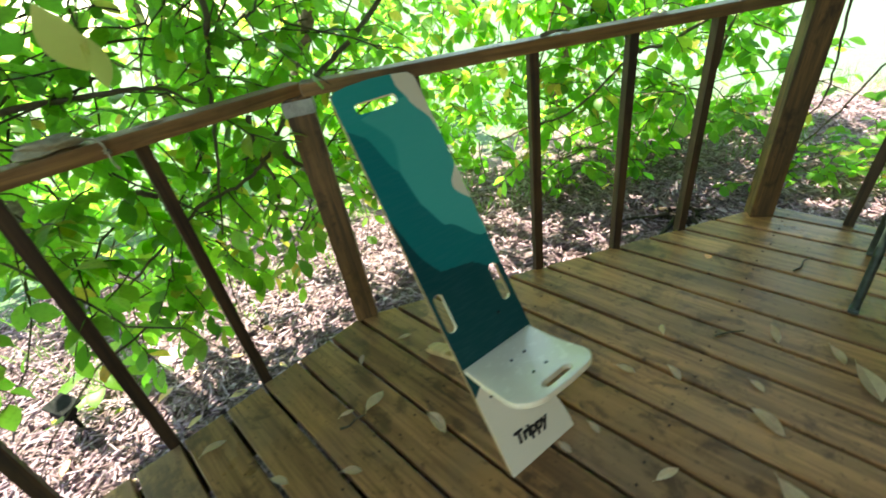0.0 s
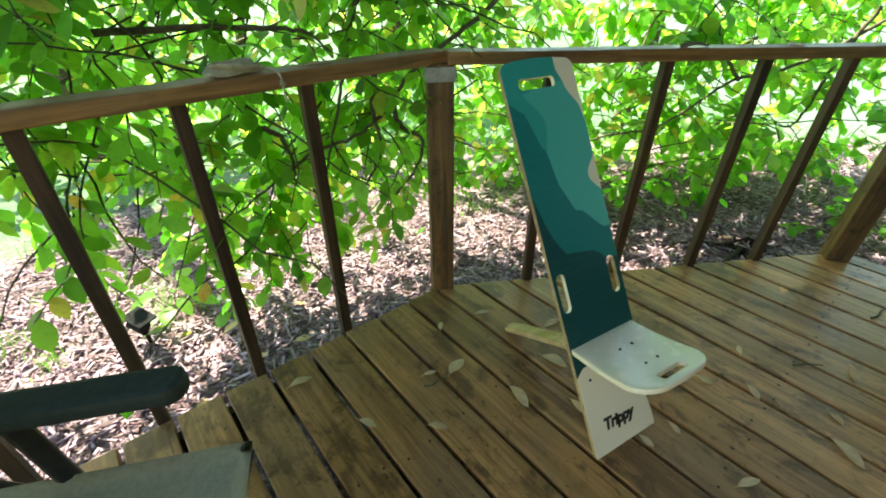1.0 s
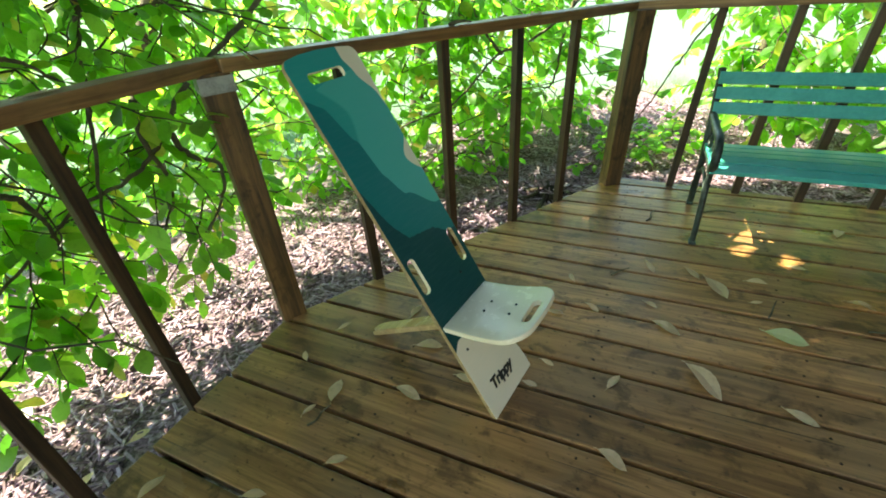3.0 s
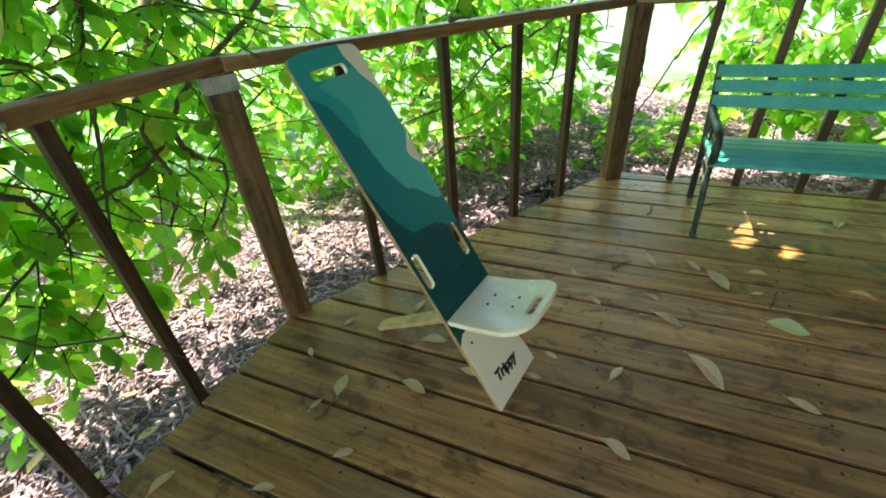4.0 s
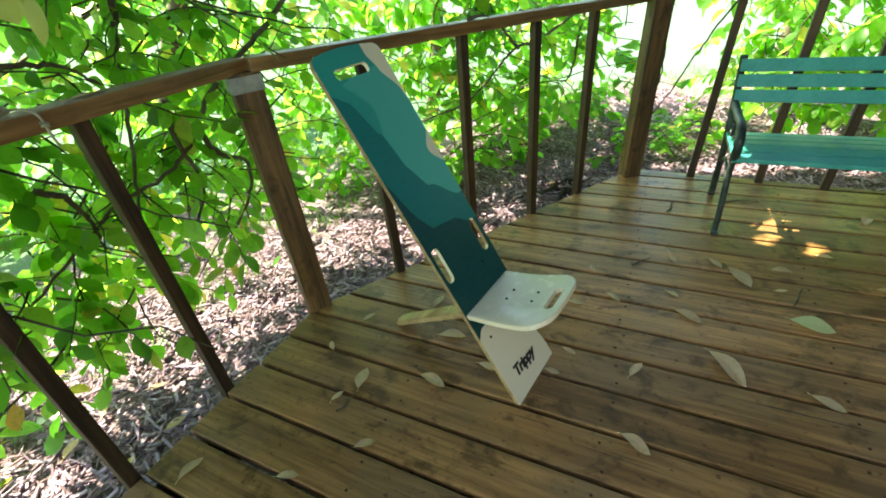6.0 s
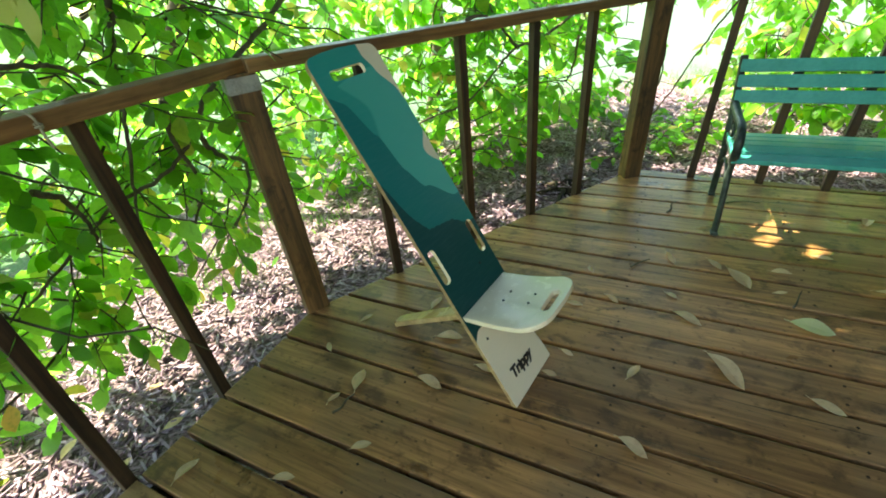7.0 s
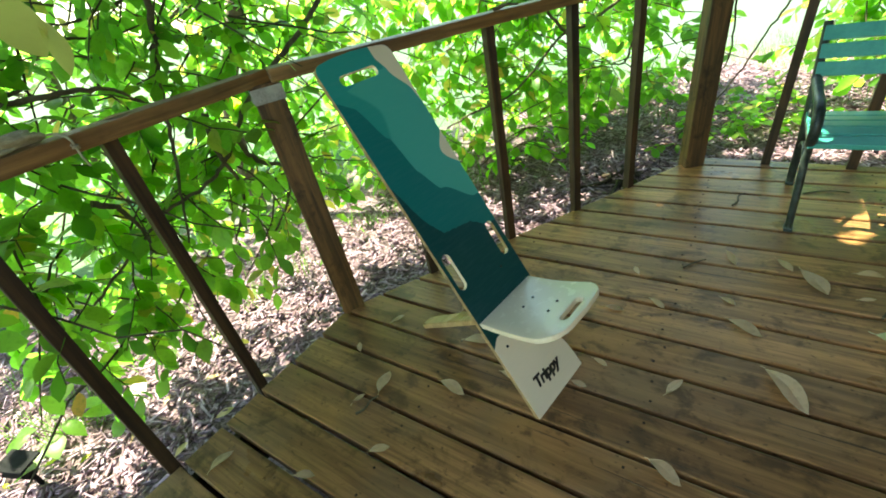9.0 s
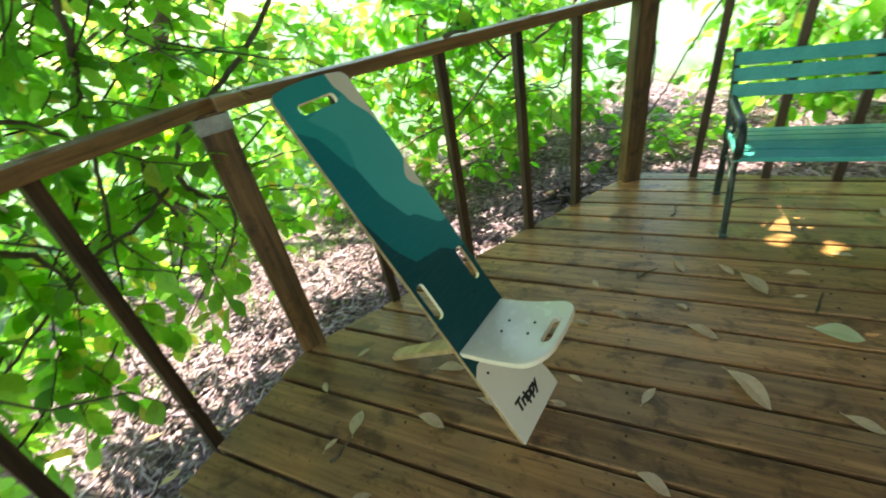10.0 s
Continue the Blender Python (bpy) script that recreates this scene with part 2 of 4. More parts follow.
def ground_material():
    m = Nodes("garden_ground")
    v = m.coords()
    big = m.noise(v, 0.8, 4.0)
    fine = m.noise(v, 45.0, 6.0, 0.65)
    mid = m.noise(v, 6.0, 4.0, 0.6)
    soil = m.mix(m.ramp(fine, 0.35, 0.68), (0.05, 0.031, 0.04), (0.31, 0.215, 0.28))
    grass = m.mix(m.ramp(fine, 0.3, 0.7), (0.045, 0.10, 0.055), (0.10, 0.18, 0.11))
    grass = m.mix(m.ramp(mid, 0.5, 0.8, 0.0, 0.5), grass, (0.14, 0.19, 0.13))
    pos = m.t.nodes.new("ShaderNodeSeparateXYZ")
    m.put(pos.inputs[0], v)
    drive = m.mix(m.ramp(fine, 0.3, 0.7), (0.075, 0.12, 0.095), (0.13, 0.20, 0.16))
    grass = m.mix(m.ramp(m.math("ADD", m.math("SUBTRACT", pos.outputs[0], m.math("MULTIPLY", pos.outputs[1], 0.15)), m.math("MULTIPLY", mid, 0.6)), 3.9, 4.5), grass, drive)
    # the bed round the deck is mulched; beyond it the lawn begins, with a ragged edge
    dx = m.math("MULTIPLY", m.math("SUBTRACT", pos.outputs[0], 1.9), 0.8)
    dy = m.math("SUBTRACT", pos.outputs[1], 1.2)
    dist = m.math("SQRT", m.math("ADD", m.math("MULTIPLY", dx, dx), m.math("MULTIPLY", dy, dy)))
    edge = m.math("ADD", dist, m.math("MULTIPLY", m.math("SUBTRACT", mid, 0.5), 2.2))
    lawn = m.ramp(m.math("ADD", edge, m.math("MULTIPLY", m.math("SUBTRACT", big, 0.5), 1.5)), 4.0, 4.8)
    m.set(Base_Color=m.mix(lawn, soil, grass), Roughness=0.92)
    m.bump(fine, 0.8, 0.012)
    return m.mat


CHIP = chip_material()
GROUND = ground_material()


def chair_paint():
    """Painted back panel: cream and four teals in flowing waves; x across and y up the panel."""
    m = Nodes("painted_waves")
    c = m.t.nodes.new("ShaderNodeTexCoord").outputs["Object"]
    sp = m.t.nodes.new("ShaderNodeSeparateXYZ")
    m.put(sp.inputs[0], c)
    s, h = sp.outputs[0], sp.outputs[1]
    wob = m.math("MULTIPLY", m.math("SUBTRACT", m.noise(c, 60.0, 2.0), 0.5), 0.012)

    def steps(x, start, *rows):
        total = start
        for lo, hi, by in rows:
            total = m.math("ADD", total, m.ramp(x, lo, hi, 0.0, by))
        return total

    def over(value, edge, soft=0.0012):
        return m.ramp(m.math("SUBTRACT", value, edge), -soft, soft)

    a = steps(s, 1.04, (-0.01, 0.055, -0.035), (0.04, 0.085, -0.105), (0.085, 0.108, -0.11), (0.1, 0.15, -0.08), (0.15, 0.245, -0.07))
    b = steps(s, 0.80, (-0.012, 0.046, -0.15), (0.035, 0.078, -0.05), (0.08, 0.15, -0.012), (0.155, 0.24, -0.045))
    strip = steps(h, 0.095, (0.73, 0.83, -0.02), (0.83, 0.97, 0.035), (0.97, 1.09, -0.07))
    cream = steps(h, 0.296, (0.70, 0.80, -0.075), (0.803, 0.87, 0.04), (0.93, 1.0, -0.01), (0.99, 1.075, -0.042), (1.07, 1.12, -0.018))
    dome = m.math("MULTIPLY", m.math("SQRT", m.math("MAXIMUM", 0.0, m.math("SUBTRACT", 1.0, m.math("POWER", m.math("DIVIDE", m.math("MAXIMUM", m.math("SUBTRACT", s, 0.03), 0.0), 0.24), 2.0)))), 0.272)
    dome = m.math("SUBTRACT", dome, m.ramp(s, -0.01, 0.035, 0.025, 0.0))
    col = m.mix(over(h, m.math("ADD", b, wob)), (0.004, 0.058, 0.064), (0.007, 0.165, 0.165))
    col = m.mix(over(h, a), col, (0.022, 0.21, 0.20))
    upper = m.mix(over(s, strip, 0.008), (0.028, 0.30, 0.265), (0.07, 0.40, 0.345))
    col = m.mix(over(h, a), col, upper)
    top = m.math("MULTIPLY", over(h, steps(s, 1.05, (0.0, 0.17, 0.03))), over(0.2, s))
    col = m.mix(top, col, (0.03, 0.30, 0.275))
    col = m.mix(m.math("MULTIPLY", over(s, cream), over(h, 0.69)), col, (0.80, 0.69, 0.53))
    col = m.mix(over(dome, h), col, (0.88, 0.78, 0.63))
    brush = m.noise(m.coords((8, 60, 8)), 2.0, 5.0)
    col = m.mix(m.ramp(brush, 0.4, 0.8, 0.0, 0.05), col, (0.3, 0.42, 0.4))
    m.set(Base_Color=col, Roughness=m.ramp(brush, 0.3, 0.7, 0.28, 0.4), Specular_IOR_Level=0.38)
    m.bump(brush, 0.08, 0.001)
    return m.mat


PAINT = chair_paint()


# ---- building helpers ----
def part(name, bm, material, parent=None, label="", m=None):
    """Links a bmesh as one mesh object, under a thing or a part where one is given."""
    me = bpy.data.meshes.new(name)
    bm.to_mesh(me)
    bm.free()
    me.materials.append(material)
    ob = new(name, me)
    if m is not None:
        ob.matrix_local = m
    if parent is not None:
        ob.parent = parent
    if label:
        tagged(ob, label)
    return ob


def thing(name, label, category, m=None, group="", kind=""):
    ob = new(name)
    ob.empty_display_size = 0.1
    if m is not None:
        ob.matrix_world = m
    return tagged(ob, label, category, group, kind)


def box(bm, size, m=Matrix(), bevel=0.0, segments=2):
    """A bevelled block of that size, centred, then moved by m."""
    made = bmesh.ops.create_cube(bm, size=1.0)["verts"]
    bmesh.ops.transform(bm, matrix=m @ Matrix.Diagonal((*size, 1)), verts=made)
    if bevel:
        edges = list({e for v in made for e in v.link_edges})
        bmesh.ops.bevel(bm, geom=edges, offset=bevel, segments=segments, profile=0.6, affect="EDGES")
    return bm


def slab(bm, outline, low, high, bevel=0.0, holes=()):
    """A panel cut to an outline in its own xy plane, with holes through it; z from low to high."""
    loops, edges = [], []
    for ring in (outline, *holes):
        vs = [bm.verts.new((x, y, high)) for x, y in ring]
        loops.append(vs)
        edges += [bm.edges.new((vs[k - 1], vs[k])) for k in range(len(vs))]
    bmesh.ops.triangle_fill(bm, use_beauty=True, use_dissolve=False, edges=edges)
    faces = list(bm.faces)
    bmesh.ops.recalc_face_normals(bm, faces=faces)
    if faces[0].normal.z < 0:
        bmesh.ops.reverse_faces(bm, faces=faces)
    made = bmesh.ops.extrude_face_region(bm, geom=faces)["geom"]
    bmesh.ops.translate(bm, vec=(0, 0, low - high), verts=[g for g in made if isinstance(g, bmesh.types.BMVert)])
    bmesh.ops.recalc_face_normals(bm, faces=list(bm.faces))
    if bevel:
        sharp = [e for e in bm.edges if len(e.link_faces) == 2 and e.calc_face_angle(0) > 1.0 and abs(e.verts[0].co.z - e.verts[1].co.z) < 1e-6]
        bmesh.ops.bevel(bm, geom=sharp, offset=bevel, segments=2, profile=0.6, affect="EDGES")
    return bm


def rounded(x0, y0, x1, y1, r, n=6):
    """The outline of a rectangle with round corners."""
    pts = []
    for cx, cy, a in ((x1 - r, y1 - r, 0), (x0 + r, y1 - r, 90), (x0 + r, y0 + r, 180), (x1 - r, y0 + r, 270)):
        pts += [(cx + r * math.cos(radians(a + 90 * k / n)), cy + r * math.sin(radians(a + 90 * k / n))) for k in range(n + 1)]
    return pts


def tube(bm, points, radii, sides=8, caps=True):
    """A round bar along points, thick as radii say."""
    pts = [Vector(p) for p in points]
    if not isinstance(radii, (list, tuple)):
        radii = [radii] * len(pts)
    rings = []
    ref = Vector((0.31, 0.52, 0.79))
    for k, p in enumerate(pts):
        way = (pts[min(k + 1, len(pts) - 1)] - pts[max(k - 1, 0)]).normalized()
        side = way.cross(ref).normalized()
        other = way.cross(side)
        rings.append([bm.verts.new(p + radii[k] * (math.cos(a) * side + math.sin(a) * other)) for a in (2 * math.pi * j / sides for j in range(sides))])
    for a, b in zip(rings, rings[1:]):
        for j in range(sides):
            f = bm.faces.new((a[j - 1], a[j], b[j], b[j - 1]))
            f.smooth = True
    if caps:
        bm.faces.new(rings[0])
        bm.faces.new(rings[-1][::-1])
    return bm


def smooth_path(points, n=6):
    """Points on a Catmull-Rom curve through the given ones."""
    p = [Vector(q) for q in points]
    p = [2 * p[0] - p[1], *p, 2 * p[-1] - p[-2]]
    out = []
    for k in range(1, len(p) - 2):
        for j in range(n):
            t = j / n
            out.append(0.5 * (2 * p[k] + (p[k + 1] - p[k - 1]) * t + (2 * p[k - 1] - 5 * p[k] + 4 * p[k + 1] - p[k + 2]) * t * t + (3 * p[k] - p[k - 1] - 3 * p[k + 1] + p[k + 2]) * t ** 3))
    return out + [p[-2]]


def along(p0, p1, z=0.0):
    """The pose at p0 with x towards p1, on the level."""
    return pose(p0[0], p0[1], z, 0, 0, math.degrees(math.atan2(p1[1] - p0[1], p1[0] - p0[0])))


def soup(name, verts, faces, material, parent=None, smooth=True):
    """One mesh of many small pieces from arrays."""
    me = bpy.data.meshes.new(name)
    me.from_pydata(verts.tolist() if hasattr(verts, "tolist") else verts, [], faces.tolist() if hasattr(faces, "tolist") else faces)
    if smooth:
        me.polygons.foreach_set("use_smooth", [True] * len(me.polygons))
    me.materials.append(material)
    ob = new(name, me)
    if parent is not None:
        ob.parent = parent
    return ob


# ---- the plan ----
CORNER_A, CORNER_B = Vector((0.705, 3.091)), Vector((2.727, 3.045))
SIDE_1 = Vector((-math.cos(radians(30.3)), -math.sin(radians(30.3))))
SIDE_3 = Vector((math.cos(radians(-61.7)), math.sin(radians(-61.7))))
DECK_OUTLINE = [CORNER_A + SIDE_1 * 2.6, CORNER_A, CORNER_B, CORNER_B + SIDE_3 * 3.2, Vector((2.9, -1.1)), Vector((-0.6, -0.9))]
BOARD_TURN = -58.7
RAIL_TOP, RAIL_DEEP, RAIL_WIDE = 0.973, 0.042, 0.088
GROUND_Z = -0.30
rng = np.random.default_rng(7)


def ground_height(x, y):
    """Ground level: low by the deck's western rail, a little higher towards the corner with the bench."""
    lift = 0.10 * min(max((x - 1.2) / 2.0, 0.0), 1.0)
    near = 0.03 * noise.noise(Vector((x * 1.3, y * 1.3, 0.2))) + 0.015 * noise.noise(Vector((x * 4, y * 4, 1.7)))
    return GROUND_Z + lift + near


def build_ground():
    bm = bmesh.new()
    rings = [0.0, 0.4, 0.8, 1.2, 1.6, 2.0, 2.4, 2.8, 3.2, 3.6, 4.0, 4.5, 5, 6, 7, 9, 12, 18, 30, 60, 150, 400]
    count = 96
    centre = bm.verts.new((1.2, 1.8, ground_height(1.2, 1.8)))
    last = None
    for r in rings[1:]:
        now = []
        for k in range(count):
            x, y = 1.2 + r * math.cos(2 * math.pi * k / count), 1.8 + r * math.sin(2 * math.pi * k / count)
            now.append(bm.verts.new((x, y, ground_height(x, y))))
        for k in range(count):
            bm.faces.new((centre, now[k - 1], now[k]) if last is None else (last[k - 1], now[k - 1], now[k], last[k]))
        last = now
    for f in bm.faces:
        f.smooth = True
    bmesh.ops.recalc_face_normals(bm, faces=list(bm.faces))
    if sum(f.normal.z for f in bm.faces) < 0:
        bmesh.ops.reverse_faces(bm, faces=list(bm.faces))
    return tagged(part("ground", bm, GROUND), "garden ground with bark mulch round the deck and lawn beyond", "ground", kind="structure")


def inside_deck(x, y, margin=0.0):
    for p, q in zip(DECK_OUTLINE, DECK_OUTLINE[1:] + DECK_OUTLINE[:1]):
        way = (q - p).normalized()
        if (x - p.x) * way.y - (y - p.y) * way.x < -margin:
            return False
    return True


def clip(poly, p, way, keep):
    """Cuts a convex polygon by a line, and keeps its right side (keep 1) or left side (-1)."""
    out = []
    side = [keep * ((q.x - p.x) * way.y - (q.y - p.y) * way.x) for q in poly]
    for k, q in enumerate(poly):
        if side[k - 1] * side[k] < 0:
            t = side[k - 1] / (side[k - 1] - side[k])
            out.append(poly[k - 1].lerp(q, t))
        if side[k] >= 0:
            out.append(q)
    return out


def build_deck():
    deck = thing("floor", "weathered wooden deck of wide brown boards with dark gaps", "floor", kind="structure")
    turn = pose(0, 0, 0, 0, 0, BOARD_TURN)
    way = Vector((math.cos(radians(BOARD_TURN)), math.sin(radians(BOARD_TURN))))
    across = Vector((-way.y, way.x))
    phase, gap = 2.036, 0.0145
    r = random.Random(4)
    nails = bmesh.new()
    for k in range(-16, 18):
        pitch = 0.1515 if k < 0 else 0.1482
        lo, hi = phase + k * pitch + gap / 2, phase + (k + 1) * pitch - gap / 2
        out = [way * -6 + across * lo, way * 6 + across * lo, way * 6 + across * hi, way * -6 + across * hi]
        for p, q in zip(DECK_OUTLINE, DECK_OUTLINE[1:] + DECK_OUTLINE[:1]):
            if out:
                out = clip(out, p, (q - p).normalized(), 1)
        if len(out) < 3:
            continue
        mid = sum(out, Vector((0, 0))) / len(out)
        inv = (Matrix.Translation((mid.x, mid.y, 0)) @ turn).inverted()
        flat = [inv @ Vector((p.x, p.y, 0)) for p in out]
        lift = r.uniform(-0.0022, 0.0)
        bm = bmesh.new()
        vs = [bm.verts.new((p.x + r.uniform(-0.004, 0.004), p.y, lift)) for p in flat]
        f = bm.faces.new(vs)
        if f.normal.z < 0:
            f.normal_flip()
        made = bmesh.ops.extrude_face_region(bm, geom=[f])["geom"]
        bmesh.ops.translate(bm, vec=(0, 0, -0.036), verts=[g for g in made if isinstance(g, bmesh.types.BMVert)])
        bmesh.ops.recalc_face_normals(bm, faces=list(bm.faces))
        top = [e for e in bm.edges if all(abs(v.co.z - lift) < 1e-5 for v in e.verts)]
        bmesh.ops.bevel(bm, geom=top, offset=0.004, segments=2, profile=0.5, affect="EDGES")
        part("board", bm, DECK, deck, m=Matrix.Translation((mid.x, mid.y, 0)) @ turn)
        # two nail heads at every joist
        for j in range(-6, 7):
            for side in (0.028, pitch - gap - 0.028):
                p = way * (-1.1 + j * 0.61 + r.uniform(-0.015, 0.015)) + across * (lo + side + r.uniform(-0.006, 0.006))
                if inside_deck(p.x, p.y, -0.03):
                    box(nails, (0.007, 0.007, 0.003), Matrix.Translation((p.x, p.y, lift)) @ pose(0, 0, 0, 0, 0, r.uniform(0, 90)))
    tagged(part("nail_heads", nails, NAIL, deck), kind="stuff")
    frame_bm = bmesh.new()
    for p, q in zip(DECK_OUTLINE, DECK_OUTLINE[1:] + DECK_OUTLINE[:1]):
        n = (q - p).length
        box(frame_bm, (n - 0.09, 0.036, 0.17), along(p, q) @ pose(n / 2, -0.045, -0.125), 0.003)
    part("rim_joist", frame_bm, JOIST, deck)
    for j in range(-5, 6):
        # joists under the boards
        p = way * (-1.1 + j * 0.61)
        line = [p + across * -3 + way * 0.02, p + across * 6 + way * 0.02, p + across * 6 - way * 0.02, p + across * -3 - way * 0.02]
        for a, b in zip(DECK_OUTLINE, DECK_OUTLINE[1:] + DECK_OUTLINE[:1]):
            if line:
                n = (b - a).normalized()
                line = clip(line, a + Vector((n.y, -n.x)) * 0.075, n, 1)
        if len(line) < 3:
            continue
        bm = bmesh.new()
        slab(bm, [(q.x, q.y) for q in line], -0.2, -0.041)
        part("joist", bm, JOIST, deck)
    return deck


# ---- the railing ----
def railing(start, way, length, stations, label, z_top=RAIL_TOP, fall=0.0):
    """A length of railing: a flat handrail, falling a little along its way, on square balusters."""
    m = along(start, start + way, 0.0)
    rail = thing("railing", label, "railing", m, group="deck railings")
    bm = bmesh.new()
    box(bm, (length, RAIL_WIDE, RAIL_DEEP), Matrix(), 0.006)
    for k in range(1, 12):
        bmesh.ops.bisect_plane(bm, geom=list(bm.verts) + list(bm.edges) + list(bm.faces), plane_co=(length * (k / 12 - 0.5), 0, 0), plane_no=(1, 0, 0))
    for v in bm.verts:
        v.co += Vector((0, 0.0025 * noise.noise(Vector((v.co.x * 2.1, v.co.y * 9, length))), 0.0025 * noise.noise(Vector((v.co.x * 2.7, v.co.z * 9, 3 + length)))))
    part("handrail", bm, RAIL, rail, "flat timber handrail, worn pale on top", pose(length / 2, 0.005, z_top - fall / 2 - RAIL_DEEP / 2, 0, math.degrees(math.atan2(fall, length)), 0))
    r = random.Random(int(length * 100))
    for x, lean in stations:
        h = z_top - RAIL_DEEP - fall * x / length
        bm = bmesh.new()
        box(bm, (h + 0.10, 0.037, 0.037), Matrix(), 0.003)
        part("baluster", bm, BALUSTER, rail, m=pose(x, 0.0, 0, 0, 0, 0) @ Matrix.Translation((lean / 2, 0, (h - 0.10) / 2)) @ pose(0, 0, 0, 0, -90 + math.degrees(math.atan2(lean, h)), r.uniform(-2, 2)))
    return rail


def newel(p, turn, label, top=0.90, wide=0.092, cap=True, lean=(0.0, 0.0)):
    post = thing("newel_post", label, "post", pose(p.x, p.y, GROUND_Z, 0, 0, turn), group="railing posts")
    bm = bmesh.new()
    box(bm, (top - GROUND_Z + 0.01, wide, wide), Matrix(), 0.005)
    tip = pose(0, 0, 0, lean[0], lean[1], 0)
    part("shaft", bm, POST, post, m=tip @ pose(0, 0, (top - GROUND_Z) / 2, 0, -90, 0))
    if cap:
        bm = bmesh.new()
        for a in (0, 90, 180, 270):
            box(bm, (wide + 0.004, 0.003, 0.047), pose(0, 0, 0, 0, 0, a) @ pose(0, -wide / 2 - 0.003, 0), 0.001)
            for x in (-0.028, 0.026):
                box(bm, (0.009, 0.006, 0.009), pose(0, 0, 0, 0, 0, a) @ pose(x, -wide / 2 - 0.005, -0.012), 0.002)
        part("cap_bracket", bm, ZINC, post, "galvanised steel cap bracket", pose(0, 0, top - GROUND_Z - 0.027))
    return post


def build_railings():
    newel(Vector((0.722, 3.112)), 0, "square brown timber newel post with galvanised cap bracket", 0.93)
    newel(Vector((2.635, 3.02)), -31, "square brown timber newel post at the deck corner", 0.905, 0.093, False, (0.4, 2.2))
    meet = Vector((0.735, 3.139))
    railing(meet + SIDE_1 * 2.6, -SIDE_1, 2.6, [(2.6 - d, lean) for d, lean in ((0.503, 0.005), (0.85, 0.02), (1.16, 0.02), (1.49, 0.0), (1.82, 0.0), (2.15, 0.0))],
            "weathered timber railing with flat handrail and dark balusters")
    railing(Vector((0.745, 3.094)), Vector((1.955, -0.042)), 1.96, [(0.366, 0.0), (0.78, 0.015), (1.164, 0.016), (1.502, 0.035)],
            "timber railing with dark square balusters, seen behind the tall chair", RAIL_TOP, 0.03)
    railing(Vector((2.679, 3.077)), SIDE_3, 3.1, [(0.36 + d, lean) for d, lean in ((0.0, 0.055), (0.325, 0.03), (0.608, 0.025), (0.906, 0.03), (1.21, 0.03), (1.52, 0.03), (1.83, 0.03), (2.14, 0.03), (2.45, 0.03))],
            "timber railing with dark balusters behind the teal bench", 0.944)


def build_screen_walls():
    """Unseen boarded walls added behind the viewer to close the deck and block light."""
    corners = [Vector((-0.9, -1.15)), Vector((3.1, -1.35)), Vector((5.0, 0.2)), Vector((5.5, 1.1))]
    for name, p, q in zip(("wall_south", "wall_east", "wall_end"), corners, corners[1:]):
        n = (q - p).length
        bm = bmesh.new()
        box(bm, (n, 0.15, 3.3), pose(n / 2, -0.085, 1.35))
        for k in range(22):
            box(bm, (n, 0.012, 0.16), pose(n / 2, 0.004, -0.15 + 0.15 * k, 5, 0, 0))
        tagged(part(name, bm, SIDING, None, m=along(p, q)), "plain boarded wall added unseen behind the deck to block light", "wall", kind="structure")


build_screen_walls()
build_ground()
build_deck()
build_railings()


